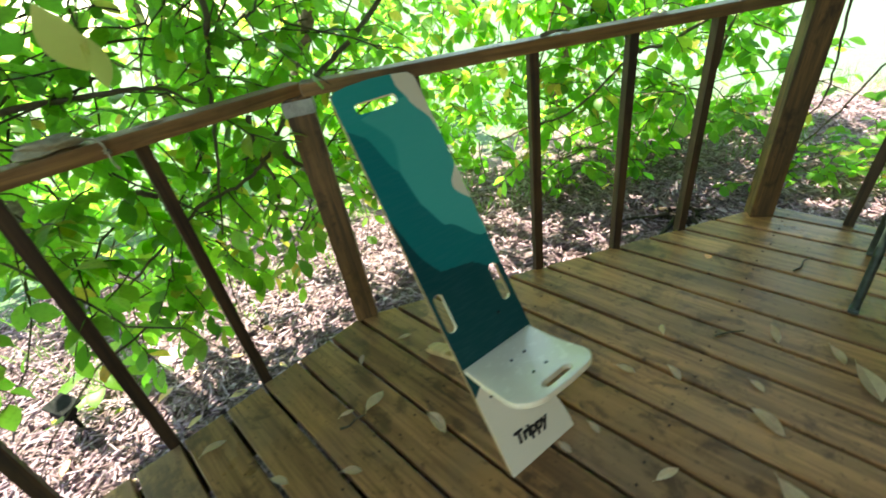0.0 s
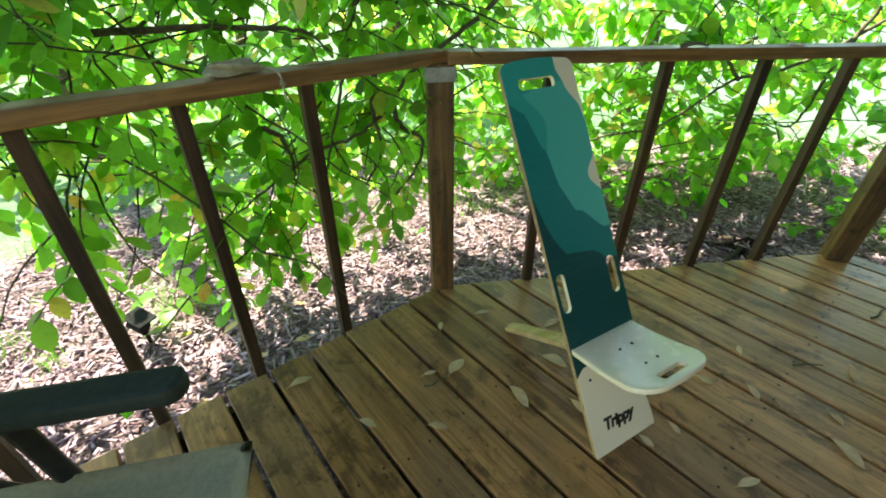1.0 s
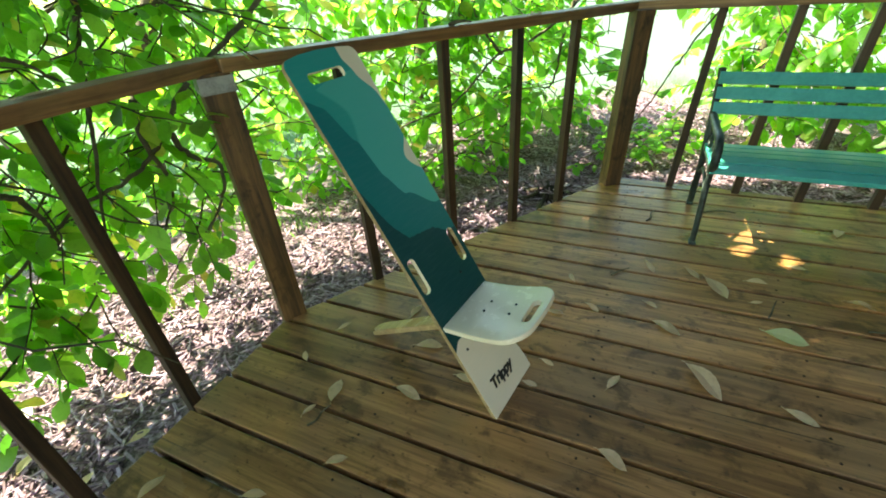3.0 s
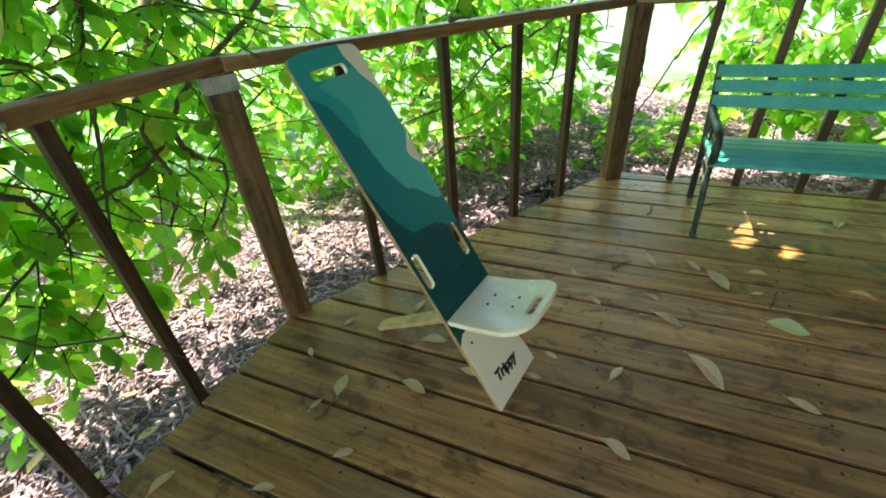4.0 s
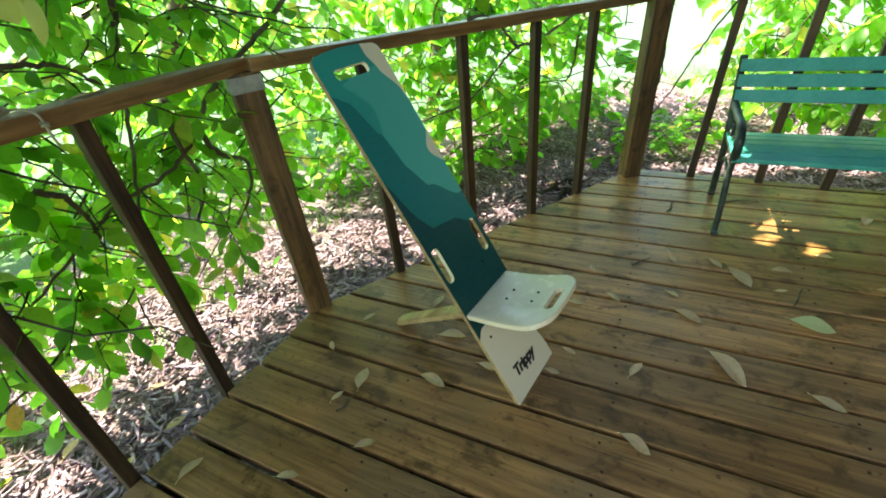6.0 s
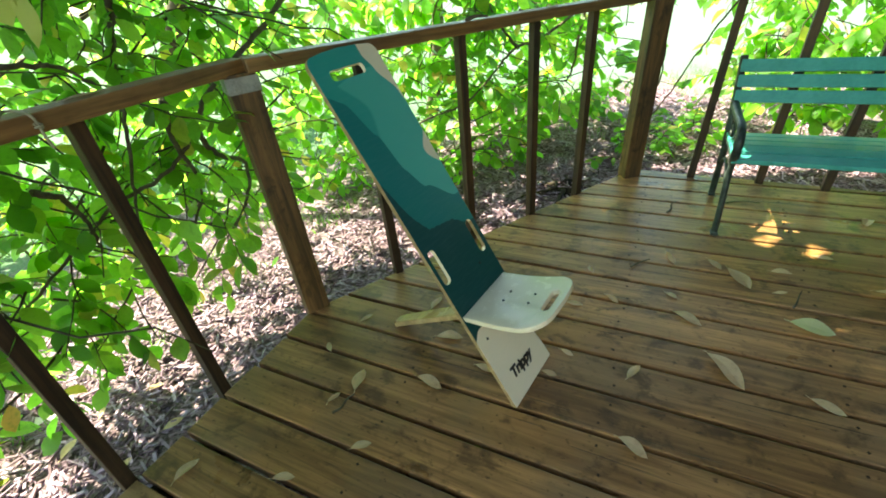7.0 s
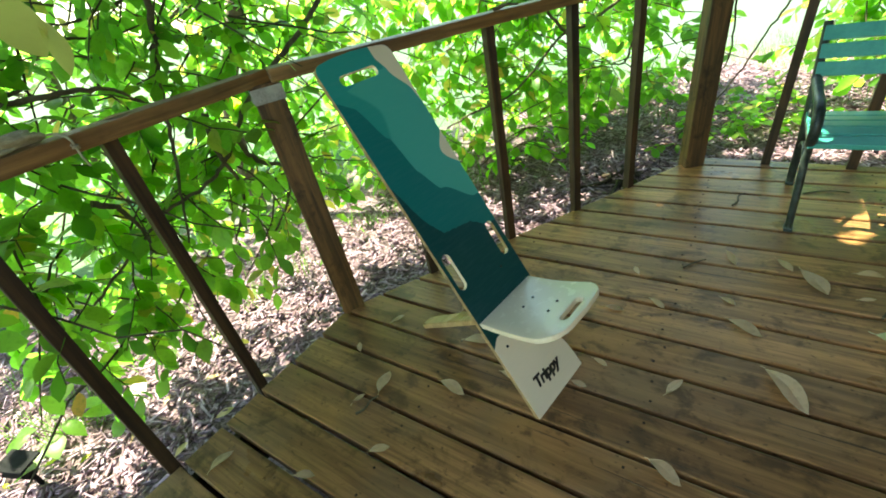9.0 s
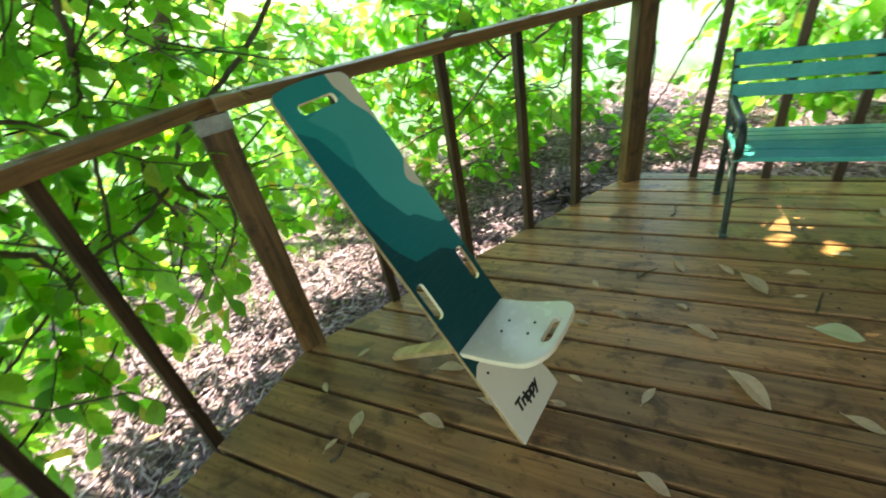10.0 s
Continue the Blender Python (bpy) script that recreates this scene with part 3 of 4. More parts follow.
# ---- the tall two-part chair ----
def build_viking_chair():
    e = Vector((math.cos(radians(22.0)), math.sin(radians(22.0)), 0))
    u = Vector((-0.1575, 0.49, 0.857)) - e * 0.02
    u.normalize()
    n = e.cross(u).normalized()
    o = Vector((1.042, 2.203, 0.0))
    m = Matrix((( e.x, u.x, n.x, o.x), (e.y, u.y, n.y, o.y), (e.z, u.z, n.z, o.z), (0, 0, 0, 1)))
    chair = thing("plank_chair", "tall two-plank chair painted in teal waves with cream seat", "chair", pose(o.x, o.y, 0))
    inv = chair.matrix_world.inverted()
    top, wide = 1.148, 0.26
    outline = [(0.004, 0.0), (0.246, 0.0), (0.250, 0.004)]
    outline += [(0.184 + 0.066 * math.cos(radians(a)), 0.006 + 0.175 * math.sin(radians(a))) for a in range(10, 91, 10)]
    outline += [(0.184, 0.27), (0.19, 0.295), (0.21, 0.305), (wide, 0.31), (wide, 0.6), (wide, 0.9)]
    outline += [(wide - 0.028 + 0.028 * math.cos(radians(a)), top - 0.03 + 0.028 * math.sin(radians(a))) for a in range(0, 91, 15)]
    outline += [(0.19, top + 0.003), (0.126, top + 0.006), (0.06, top + 0.003)]
    outline += [(0.028 + 0.028 * math.cos(radians(a)), top - 0.03 + 0.028 * math.sin(radians(a))) for a in range(90, 181, 15)]
    outline += [(0.0, 0.9), (0.0, 0.6), (0.0, 0.3), (0.0, 0.004)]
    holes = [rounded(0.052, 1.07, 0.178, 1.099, 0.011), rounded(0.014, 0.44, 0.043, 0.552, 0.0135), rounded(0.212, 0.44, 0.241, 0.552, 0.0135)]
    bm = slab(bmesh.new(), outline, -0.014, 0.0, 0.0025, holes)
    back = part("backrest", bm, PAINT, chair, "tall leaning plank painted in cream and teal waves", inv @ m)
    # the sawn edges of the panel are bare, those of its holes cream
    back.data.materials.append(WHITE)
    back.data.materials.append(PLYEDGE)
    for face in back.data.polygons:
        if abs(face.normal.z) < 0.5:
            x, y = face.center.x, face.center.y
            face.material_index = 1 if 0.012 < x < 0.24 and 0.43 < y < 1.12 else 2
    # seat: cupped panel pushed through the slot
    seat_o = o + u * 0.338
    f = Vector((e.y, -e.x, 0))
    tilt = radians(14.5)
    fwd = f * math.cos(tilt) + Vector((0, 0, math.sin(tilt)))
    sn = e.cross(fwd)
    if sn.z < 0:
        sn = -sn
    sm = Matrix(((e.x, fwd.x, sn.x, seat_o.x), (e.y, fwd.y, sn.y, seat_o.y), (e.z, fwd.z, sn.z, seat_o.z), (0, 0, 0, 1)))
    out = [(0.002, 0.0), (0.25, 0.0)]
    out += [(0.198 + 0.058 * math.cos(radians(a)), 0.194 + 0.06 * math.sin(radians(a))) for a in range(0, 91, 10)]
    out += [(0.14, 0.257)]
    out += [(0.078 + 0.08 * math.cos(radians(a)), 0.176 + 0.078 * math.sin(radians(a))) for a in range(90, 181, 10)]
    bm = slab(bmesh.new(), out, -0.016, 0.0, 0.004, [rounded(0.084, 0.205, 0.181, 0.230, 0.012)])
    for k in range(1, 16):
        geom = list(bm.verts) + list(bm.edges) + list(bm.faces)
        bmesh.ops.bisect_plane(bm, geom=geom, plane_co=(0, 0.016 * k, 0), plane_no=(0, 1, 0))
    for v in bm.verts:
        v.co.z -= 0.010 * math.sin(math.pi * min(max(v.co.y / 0.255, 0), 1))
    for fa in bm.faces:
        fa.smooth = abs(fa.normal.z) > 0.7
    seat = part("seat", bm, WHITE, chair, "cream lacquered seat with a grip hole", inv @ sm)
    for x, y in ((0.157, 0.077), (0.110, 0.076), (0.157, 0.158), (0.112, 0.157)):
        bm = bmesh.new()
        bmesh.ops.create_cone(bm, cap_ends=True, segments=10, radius1=0.0042, radius2=0.0034, depth=0.003)
        part("screw", bm, SCREW, seat, m=pose(x, y, -0.010 * math.sin(math.pi * y / 0.255) + 0.0012))
    # rear leg: the tail of the seat plank, down to the deck behind the back
    start = o + u * 0.298 + e * 0.035 - n * 0.022
    end = Vector((0.925, 2.765, 0.0))
    d = (start - end)
    long = d.length
    d.normalize()
    up = e.cross(d)
    if up.z < 0:
        up = -up
    lm = Matrix(((e.x, d.x, up.x, end.x), (e.y, d.y, up.y, end.y), (e.z, d.z, up.z, end.z), (0, 0, 0, 1)))
    bm = slab(bmesh.new(), [(0.010, 0.0), (0.038, 0.0), (0.046, 0.03), (0.056, long), (-0.004, long), (-0.002, 0.03)], 0.0, 0.02, 0.002)
    part("rear_leg", bm, TAIL, chair, "pale plank tail with bare plywood edge", inv @ lm)
    bm = bmesh.new()
    box(bm, (0.003, long - 0.02, 0.017), Matrix.Translation((-0.0055, long / 2, 0.0098)), 0.001)
    part("plywood_edge", bm, PLYEDGE, chair, "bare brown plywood edge", inv @ lm)
    for x, y in ((0.044, 0.23), (0.18, 0.42)):
        bm = bmesh.new()
        bmesh.ops.create_cone(bm, cap_ends=True, segments=10, radius1=0.0045, radius2=0.0035, depth=0.003)
        part("screw", bm, SCREW, back, m=pose(x, y, 0.0012))
    text = bpy.data.curves.new("lettering", "FONT")
    text.body = "Trippy"
    text.size, text.extrude, text.align_x, text.shear = 0.049, 0.0008, "CENTER", 0.12
    text.offset = 0.0018
    text.space_character = 0.92
    ob = new("lettering", text)
    dg = bpy.context.evaluated_depsgraph_get()
    me = bpy.data.meshes.new_from_object(ob.evaluated_get(dg))
    bpy.data.objects.remove(ob)
    me.materials.clear()
    me.materials.append(INK)
    word = new("lettering", me)
    word.matrix_local = pose(0.112, 0.066, 0.001, 0, 0, -2)
    word.parent = back
    tagged(word, "dark decorative painted word")
    return chair


build_viking_chair()


# ---- the garden bench ----
def build_bench():
    way = SIDE_3
    turn = math.degrees(math.atan2(way.y, way.x))
    bench = thing("garden_bench", "teal slatted garden bench with dark cast-iron ends", "bench", pose(2.362, 2.352, 0, 0, 0, turn + 2.5))
    # x along the bench, y towards its back
    long = 1.22
    for x in (0.0, long - 0.03):
        part("end_frame", side_frame(), IRON, bench, "dark cast-iron bench end with curled arm", pose(x, 0, 0))

    def slat(name, y, z, tilt, wide):
        bm = box(bmesh.new(), (long - 0.015, wide, 0.02), Matrix(), 0.004)
        part(name, bm, BENCHPAINT, bench, m=pose(long / 2 - 0.015, y, z, tilt, 0, 0))
    for y, z, t in ((0.035, 0.352, 6), (0.115, 0.358, 3), (0.195, 0.354, -3), (0.275, 0.346, -6), (0.35, 0.338, -6)):
        slat("seat_slat", y, z, t, 0.066)
    for k in range(3):
        slat("back_slat", 0.425 + 0.024 * k, 0.500 + 0.062 * k, 68, 0.054)
    return bench


def side_frame():
    bm = bmesh.new()
    tube(bm, smooth_path([(0, 0.0, 0.0), (0, 0.012, 0.14), (0, 0.035, 0.26), (0, 0.02, 0.338)], 5), 0.013, 8)
    tube(bm, smooth_path([(0, 0.415, 0.0), (0, 0.395, 0.13), (0, 0.375, 0.25), (0, 0.385, 0.34), (0, 0.425, 0.48), (0, 0.50, 0.662)], 5), 0.016, 8)
    tube(bm, smooth_path([(0, 0.015, 0.335), (0, 0.12, 0.342), (0, 0.26, 0.335), (0, 0.385, 0.325)], 4), 0.011, 8)
    # the arm: flat and broad above, curled down to the seat in front
    tube(bm, smooth_path([(0, 0.03, 0.34), (0, -0.005, 0.39), (0, 0.005, 0.45), (0, 0.06, 0.478), (0, 0.2, 0.472), (0, 0.41, 0.47)], 5), 0.018, 8)
    tube(bm, [(0, 0.075 + (0.05 - 0.0036 * k) * math.cos(k * 0.55), 0.405 + (0.05 - 0.0036 * k) * math.sin(k * 0.55)) for k in range(12)], 0.008, 6)
    tube(bm, [(0, 0.25 + (0.05 - 0.0036 * k) * math.cos(-k * 0.55 + 1), 0.405 + (0.05 - 0.0036 * k) * math.sin(-k * 0.55 + 1)) for k in range(12)], 0.008, 6)
    tube(bm, smooth_path([(0, 0.03, 0.19), (0, 0.14, 0.255), (0, 0.27, 0.255), (0, 0.38, 0.19)], 4), 0.008, 6)
    # feet, flattened where they stand on the boards
    for y in (0.0, 0.415):
        box(bm, (0.03, 0.04, 0.014), Matrix.Translation((0, y, 0.007)), 0.004)
    return bm


build_bench()


# ---- the camp chair ----
def build_camp_chair():
    """x forward, y to its left; its left arm is the one beside the railing."""
    chair = thing("camp_chair", "dark green padded camp chair with grey-green canvas seat", "chair", pose(-0.03, 1.83, 0, 0, 0, 2) @ Matrix.Diagonal((1, 1, 1.08, 1)))
    bm = bmesh.new()
    nx, ny = 14, 12
    grid = [[None] * (ny + 1) for _ in range(nx + 1)]
    for i in range(nx + 1):
        for j in range(ny + 1):
            x, y = -0.22 + 0.47 * i / nx, -0.26 + 0.53 * j / ny
            sag = 0.03 * math.sin(math.pi * i / nx) * math.sin(math.pi * j / ny)
            grid[i][j] = bm.verts.new((x + 0.02 * (1 - 2 * abs(j / ny - 0.5)) * i / nx, y, 0.405 + 0.02 * i / nx - 0.02 - sag))
    for i in range(nx):
        for j in range(ny):
            bm.faces.new((grid[i][j], grid[i + 1][j], grid[i + 1][j + 1], grid[i][j + 1])).smooth = True
    bmesh.ops.solidify(bm, geom=list(bm.faces), thickness=0.006)
    part("seat", bm, FABRIC, chair, "grey-green canvas seat")
    bm = bmesh.new()
    rows = [[bm.verts.new((-0.23 - 0.14 * k / 8 - 0.02 * math.sin(math.pi * j / 8), -0.25 + 0.5 * j / 8, 0.42 + 0.44 * k / 8)) for j in range(9)] for k in range(9)]
    for k in range(8):
        for j in range(8):
            bm.faces.new((rows[k][j], rows[k][j + 1], rows[k + 1][j + 1], rows[k + 1][j])).smooth = True
    bmesh.ops.solidify(bm, geom=list(bm.faces), thickness=0.008)
    part("backrest", bm, FABRIC, chair, "grey-green canvas backrest")
    for side in (1, -1):
        y = 0.275 * side
        bm = slab(bmesh.new(), rounded(-0.27, -0.032, 0.185, 0.032, 0.03, 8), -0.02, 0.014, 0.011)
        part("armrest", bm, PAD, chair, "dark green padded armrest", pose(0, y, 0.565, 0, -1.5, 0))
        bm = tube(bmesh.new(), [(-0.1, y, 0.55), (-0.085, y, 0.42), (-0.07, y, 0.30)], 0.018)
        part("arm_post", bm, TUBE, chair)
        bm = tube(bmesh.new(), smooth_path([(-0.26, y * 0.96, 0.372), (-0.05, y * 0.96, 0.36), (0.22, y * 0.96, 0.372)], 4), 0.011)
        part("side_rail", bm, TUBE, chair)
        for x0, x1 in ((0.24, -0.20), (-0.26, 0.22)):
            bm = tube(bmesh.new(), [(x0, y - 0.018 * side if x0 > 0 else y + 0.018 * side, 0.40), (x1, y - 0.018 * side if x0 > 0 else y + 0.018 * side, 0.012)], 0.011)
            part("leg", bm, TUBE, chair)
            bm = bmesh.new()
            box(bm, (0.04, 0.035, 0.02), Matrix.Translation((x1, y - 0.018 * side if x0 > 0 else y + 0.018 * side, 0.010)), 0.006)
            part("foot", bm, PLASTIC, chair)
        bm = tube(bmesh.new(), smooth_path([(-0.22, y * 0.93, 0.38), (-0.27, y * 0.93, 0.55), (-0.38, y * 0.93, 0.88)], 4), 0.011)
        part("back_tube", bm, TUBE, chair)
    bm = tube(bmesh.new(), [(0.235, -0.27, 0.375), (0.235, 0.27, 0.375)], 0.010)
    part("front_rail", bm, TUBE, chair)
    return chair


build_camp_chair()


# ---- foliage ----
def leaf_template(rows=5, fold=0.16, curl=0.18, broad=0.58):
    """An obovate leaf one unit long from its stalk, in its own xy plane, folded at the midrib."""
    verts, faces = [(0.0, 0.0, 0.0)], []
    for k in range(1, rows + 1):
        t = k / (rows + 1)
        w = 0.5 * broad * math.sin(math.pi * t ** 1.15) ** 0.8
        z = -curl * t * t
        verts += [(t, -w, z + fold * w), (t, 0.0, z), (t, w, z + fold * w)]
    verts.append((1.0, 0.0, -curl * 1.05))
    last = len(verts) - 1
    faces += [(0, 1, 2), (0, 2, 3)]
    for k in range(rows - 1):
        a, b = 1 + 3 * k, 4 + 3 * k
        faces += [(a, b, b + 1), (a, b + 1, a + 1), (a + 1, b + 1, b + 2), (a + 1, b + 2, a + 2)]
    a = 1 + 3 * (rows - 1)
    faces += [(a, last, a + 1), (a + 1, last, a + 2)]
    return np.array(verts), np.array(faces)


def leaf_cloud(places, ways, ups, sizes, rows=3, rand=None):
    """Arrays of verts and faces for many leaves: stalk at place, pointing along way, face turned to up."""
    tv, tf = leaf_template(rows)
    x = ways / np.linalg.norm(ways, axis=1, keepdims=True)
    y = np.cross(ups, x)
    y /= np.linalg.norm(y, axis=1, keepdims=True) + 1e-9
    z = np.cross(x, y)
    wide = rand.uniform(0.85, 1.2, len(sizes)) if rand is not None else np.ones(len(sizes))
    bend = rand.uniform(0.1, 2.2, len(sizes)) if rand is not None else np.ones(len(sizes))
    v = places[:, None, :] + sizes[:, None, None] * (tv[None, :, 0:1] * x[:, None, :] + (wide[:, None] * tv[None, :, 1])[..., None] * y[:, None, :] + (bend[:, None] * tv[None, :, 2])[..., None] * z[:, None, :])
    f = tf[None] + (np.arange(len(sizes)) * len(tv))[:, None, None]
    return v.reshape(-1, 3), f.reshape(-1, 3)


def twig_tubes(paths, r0, r1, sides=4):
    """Arrays for many thin tapering twigs."""
    verts, faces = [], []
    base = 0
    for pts in paths:
        n = len(pts)
        way = np.gradient(pts, axis=0)
        way /= np.linalg.norm(way, axis=1, keepdims=True) + 1e-9
        side = np.cross(way, (0.3, 0.5, 0.81))
        side /= np.linalg.norm(side, axis=1, keepdims=True) + 1e-9
        other = np.cross(way, side)
        r = np.linspace(r0, r1, n)[:, None]
        for a in range(sides):
            ang = 2 * math.pi * a / sides
            verts.append(pts + r * (math.cos(ang) * side + math.sin(ang) * other))
        for a in range(sides):
            b = (a + 1) % sides
            for k in range(n - 1):
                faces.append((base + a * n + k, base + b * n + k, base + b * n + k + 1, base + a * n + k + 1))
        base += sides * n
    return np.concatenate(verts), faces


def twigs_in(count, sample, droop, length, leaves, size, rand):
    """Twigs with alternate leaves: sample() gives each twig's start and rough heading."""
    paths, P, W, U, S = [], [], [], [], []
    for _ in range(count):
        start, head = sample()
        n = 6
        L = rand.uniform(*length)
        pts = [np.array(start, float)]
        h = np.array(head, float)
        for k in range(n):
            h = h + rand.normal(0, 0.22, 3) + np.array((0, 0, -droop / n))
            h /= np.linalg.norm(h)
            pts.append(pts[-1] + h * L / n)
        pts = np.array(pts)
        paths.append(pts)
        m = rand.integers(*leaves)
        for j in range(m):
            t = (0.15 + 0.85 * (j + 0.5) / m) * n
            k = min(int(t), n - 1)
            p = pts[k] + (pts[k + 1] - pts[k]) * (t - k)
            way = pts[k + 1] - pts[k]
            side = np.cross(way, (0, 0, 1.0))
            side /= np.linalg.norm(side) + 1e-9
            out = way / (np.linalg.norm(way) + 1e-9) * rand.uniform(0.2, 0.9) + side * (1 if j % 2 else -1) * rand.uniform(0.5, 1.0) + np.array((0, 0, rand.uniform(-0.55, 0.15)))
            P.append(p)
            W.append(out)
            U.append(np.array((0, 0, 1.0)) + rand.normal(0, 0.42, 3))
            S.append(rand.uniform(*size))
    return paths, np.array(P), np.array(W), np.array(U), np.array(S)


def outward(base, way, along_m, off):
    """A point along a side of the deck, off metres outside it."""
    n = Vector((-way.y, way.x))
    p = base + way * along_m + n * off
    return p.x, p.y


def shrub(name, label, trunk, limbs, count, sample, size, rand, bare=0, length=(0.25, 0.5), leaves=(8, 15), droop=0.7, limb_r=(0.024, 0.009)):
    """A tree or shrub whose limbs hang round the deck: trunk, limbs, twigs and a crown of single leaves."""
    tree = thing(name, label, "tree", pose(trunk[0][0], trunk[0][1], trunk[0][2]))
    inv = tree.matrix_world.inverted()
    bm = tube(bmesh.new(), smooth_path(trunk, 6), [0.075 - 0.045 * k / (6 * (len(trunk) - 1)) for k in range(6 * (len(trunk) - 1) + 1)], 10)
    part("trunk", bm, BARK, tree, m=inv)
    for pts in limbs:
        path = smooth_path(pts, 7)
        path = [p + Vector((rand.normal(0, 0.0025), rand.normal(0, 0.0025), rand.normal(0, 0.0025))) for p in path]
        bm = tube(bmesh.new(), path, [limb_r[0] + (limb_r[1] - limb_r[0]) * k / (len(path) - 1) for k in range(len(path))], 7)
        part("limb", bm, BARK, tree, m=inv)
    paths, P, W, U, S = twigs_in(count, sample, droop, length, leaves, size, rand)
    v, f = twig_tubes(paths, 0.004, 0.0016)
    if bare:
        # long crooked twigs with few leaves, which show dark before the crown
        more, P2, W2, U2, S2 = twigs_in(bare, sample, 0.5, (0.45, 0.95), (2, 5), size, rand)
        v2, f2 = twig_tubes(more, 0.005, 0.002, 5)
        f = f + [tuple(k + len(v) for k in q) for q in f2]
        v = np.concatenate([v, v2])
        P, W, U, S = (np.concatenate(z) for z in ((P, P2), (W, W2), (U, U2), (S, S2)))
    ob = soup("twigwork", v, f, TWIG, tree)
    ob.matrix_local = inv
    tagged(ob, kind="stuff")
    v, f = leaf_cloud(P, W, U, S, 3, rand)
    ob = soup("crown", v, f, LEAF, tree)
    ob.matrix_local = inv
    tagged(ob, kind="stuff")
    return tree


def build_trees():
    rand = np.random.default_rng(11)

    def near_west():
        # hangs outside the western rail, its hem above the mulch
        s = rand.uniform(-2.6, 0.78)
        off = 0.40 + 0.6 * rand.random()
        x, y = outward(CORNER_A, -SIDE_1, s, off)
        hem = 0.27 + 0.12 * math.sin(3.1 * s + 1.0) - 0.16 * off + 0.65 * min(max(-s - 0.45, 0.0), 1.0)
        return (x, y, rand.uniform(hem, 1.55)), (rand.normal(0, 0.7), rand.normal(-0.1, 0.6), rand.uniform(-0.6, 0.3))

    west = shrub("magnolia_tree", "overhanging tree with large bright green leaves and dark twigs",
          [(0.4, 5.4, GROUND_Z), (0.55, 5.2, 0.6), (1.0, 4.7, 1.5), (1.3, 4.3, 2.2)],
          [[(1.35, 3.85, 1.35), (1.06, 3.66, 1.09), (0.87, 3.57, 0.97), (0.67, 3.48, 0.85), (0.57, 3.44, 0.75), (0.5, 3.41, 0.67), (0.38, 3.36, 0.61), (0.25, 3.3, 0.59), (0.14, 3.25, 0.53), (-0.02, 3.18, 0.44), (-0.2, 3.15, 0.3)],
           [(0.56, 3.44, 0.73), (0.6, 3.45, 0.62), (0.69, 3.49, 0.54), (0.65, 3.48, 0.4), (0.52, 3.42, 0.28)],
           [(0.52, 3.42, 1.35), (0.47, 3.4, 1.14), (0.42, 3.37, 1.0), (0.38, 3.35, 0.85), (0.32, 3.33, 0.66), (0.25, 3.3, 0.44)],
           [(0.08, 3.22, 0.71), (0.13, 3.24, 0.67), (0.15, 3.25, 0.58), (0.15, 3.25, 0.46)],
           [(0.5, 3.41, 0.85), (0.48, 3.4, 0.72), (0.5, 3.41, 0.52), (0.39, 3.36, 0.35)],
           [(-0.3, 3.1, 1.05), (0.0, 3.2, 1.05), (0.22, 3.28, 1.03), (0.28, 3.31, 1.01), (0.35, 3.34, 0.95)],
           [(1.2, 4.4, 2.0), (0.3, 4.0, 1.5), (-0.4, 3.5, 1.0), (-0.9, 3.2, 0.7)],
           [(1.0, 4.7, 1.5), (0.1, 4.5, 1.0), (-0.8, 4.0, 0.7), (-1.5, 3.4, 0.5)]],
          530, near_west, (0.06, 0.105), rand, 150, limb_r=(0.012, 0.004))

    # two fading leaves hang from a twig over the handrail
    inv = west.matrix_world.inverted()
    path = np.array(smooth_path([(0.52, 3.42, 1.35), (0.42, 3.2, 1.42), (0.34, 3.0, 1.36), (0.285, 2.80, 1.275)], 5))
    v, f = twig_tubes([path, np.array(smooth_path([(0.33, 2.96, 1.35), (0.34, 2.88, 1.28), (0.33, 2.83, 1.21)], 4))], 0.004, 0.0015, 6)
    ob = soup("twig", v, f, TWIG, west)
    ob.matrix_local = inv
    for base, tip, face in (((0.285, 2.80, 1.275), (0.315, 2.80, 1.13), (0.2, -1.0, 0.25)), ((0.33, 2.83, 1.21), (0.348, 2.827, 1.088), (0.9, -0.35, 0.1))):
        way = np.array(tip) - np.array(base)
        v, f = leaf_cloud(np.array([base]), np.array([way]), np.array([face]), np.array([np.linalg.norm(way)]), 6)
        ob = soup("leaf", v, f, FADED, west)
        ob.matrix_local = inv
        tagged(ob, "fading pale yellow leaf")

    def far_west():
        x = rand.uniform(-2.8, 1.9)
        y = rand.uniform(5.6, 7.4) - 0.25 * max(-x - 1.0, 0.0)
        return (x, y, rand.uniform(-0.1, 1.9)), (rand.normal(0, 0.7), rand.normal(-0.2, 0.6), rand.uniform(-0.5, 0.4))

    shrub("magnolia_tree", "sunlit green tree standing farther out on the lawn",
          [(-0.9, 6.9, GROUND_Z), (-0.85, 6.8, 0.6), (-0.7, 6.6, 1.5), (-0.6, 6.4, 2.4)],
          [[(-0.8, 6.75, 0.8), (-1.6, 6.5, 1.2), (-2.6, 6.2, 1.5), (-3.6, 5.9, 1.6)], [(-0.75, 6.7, 1.1), (0.1, 6.4, 1.5), (0.9, 6.2, 1.6), (1.6, 6.1, 1.5)]],
          230, far_west, (0.10, 0.16), rand, 40, (0.35, 0.7), limb_r=(0.02, 0.008))

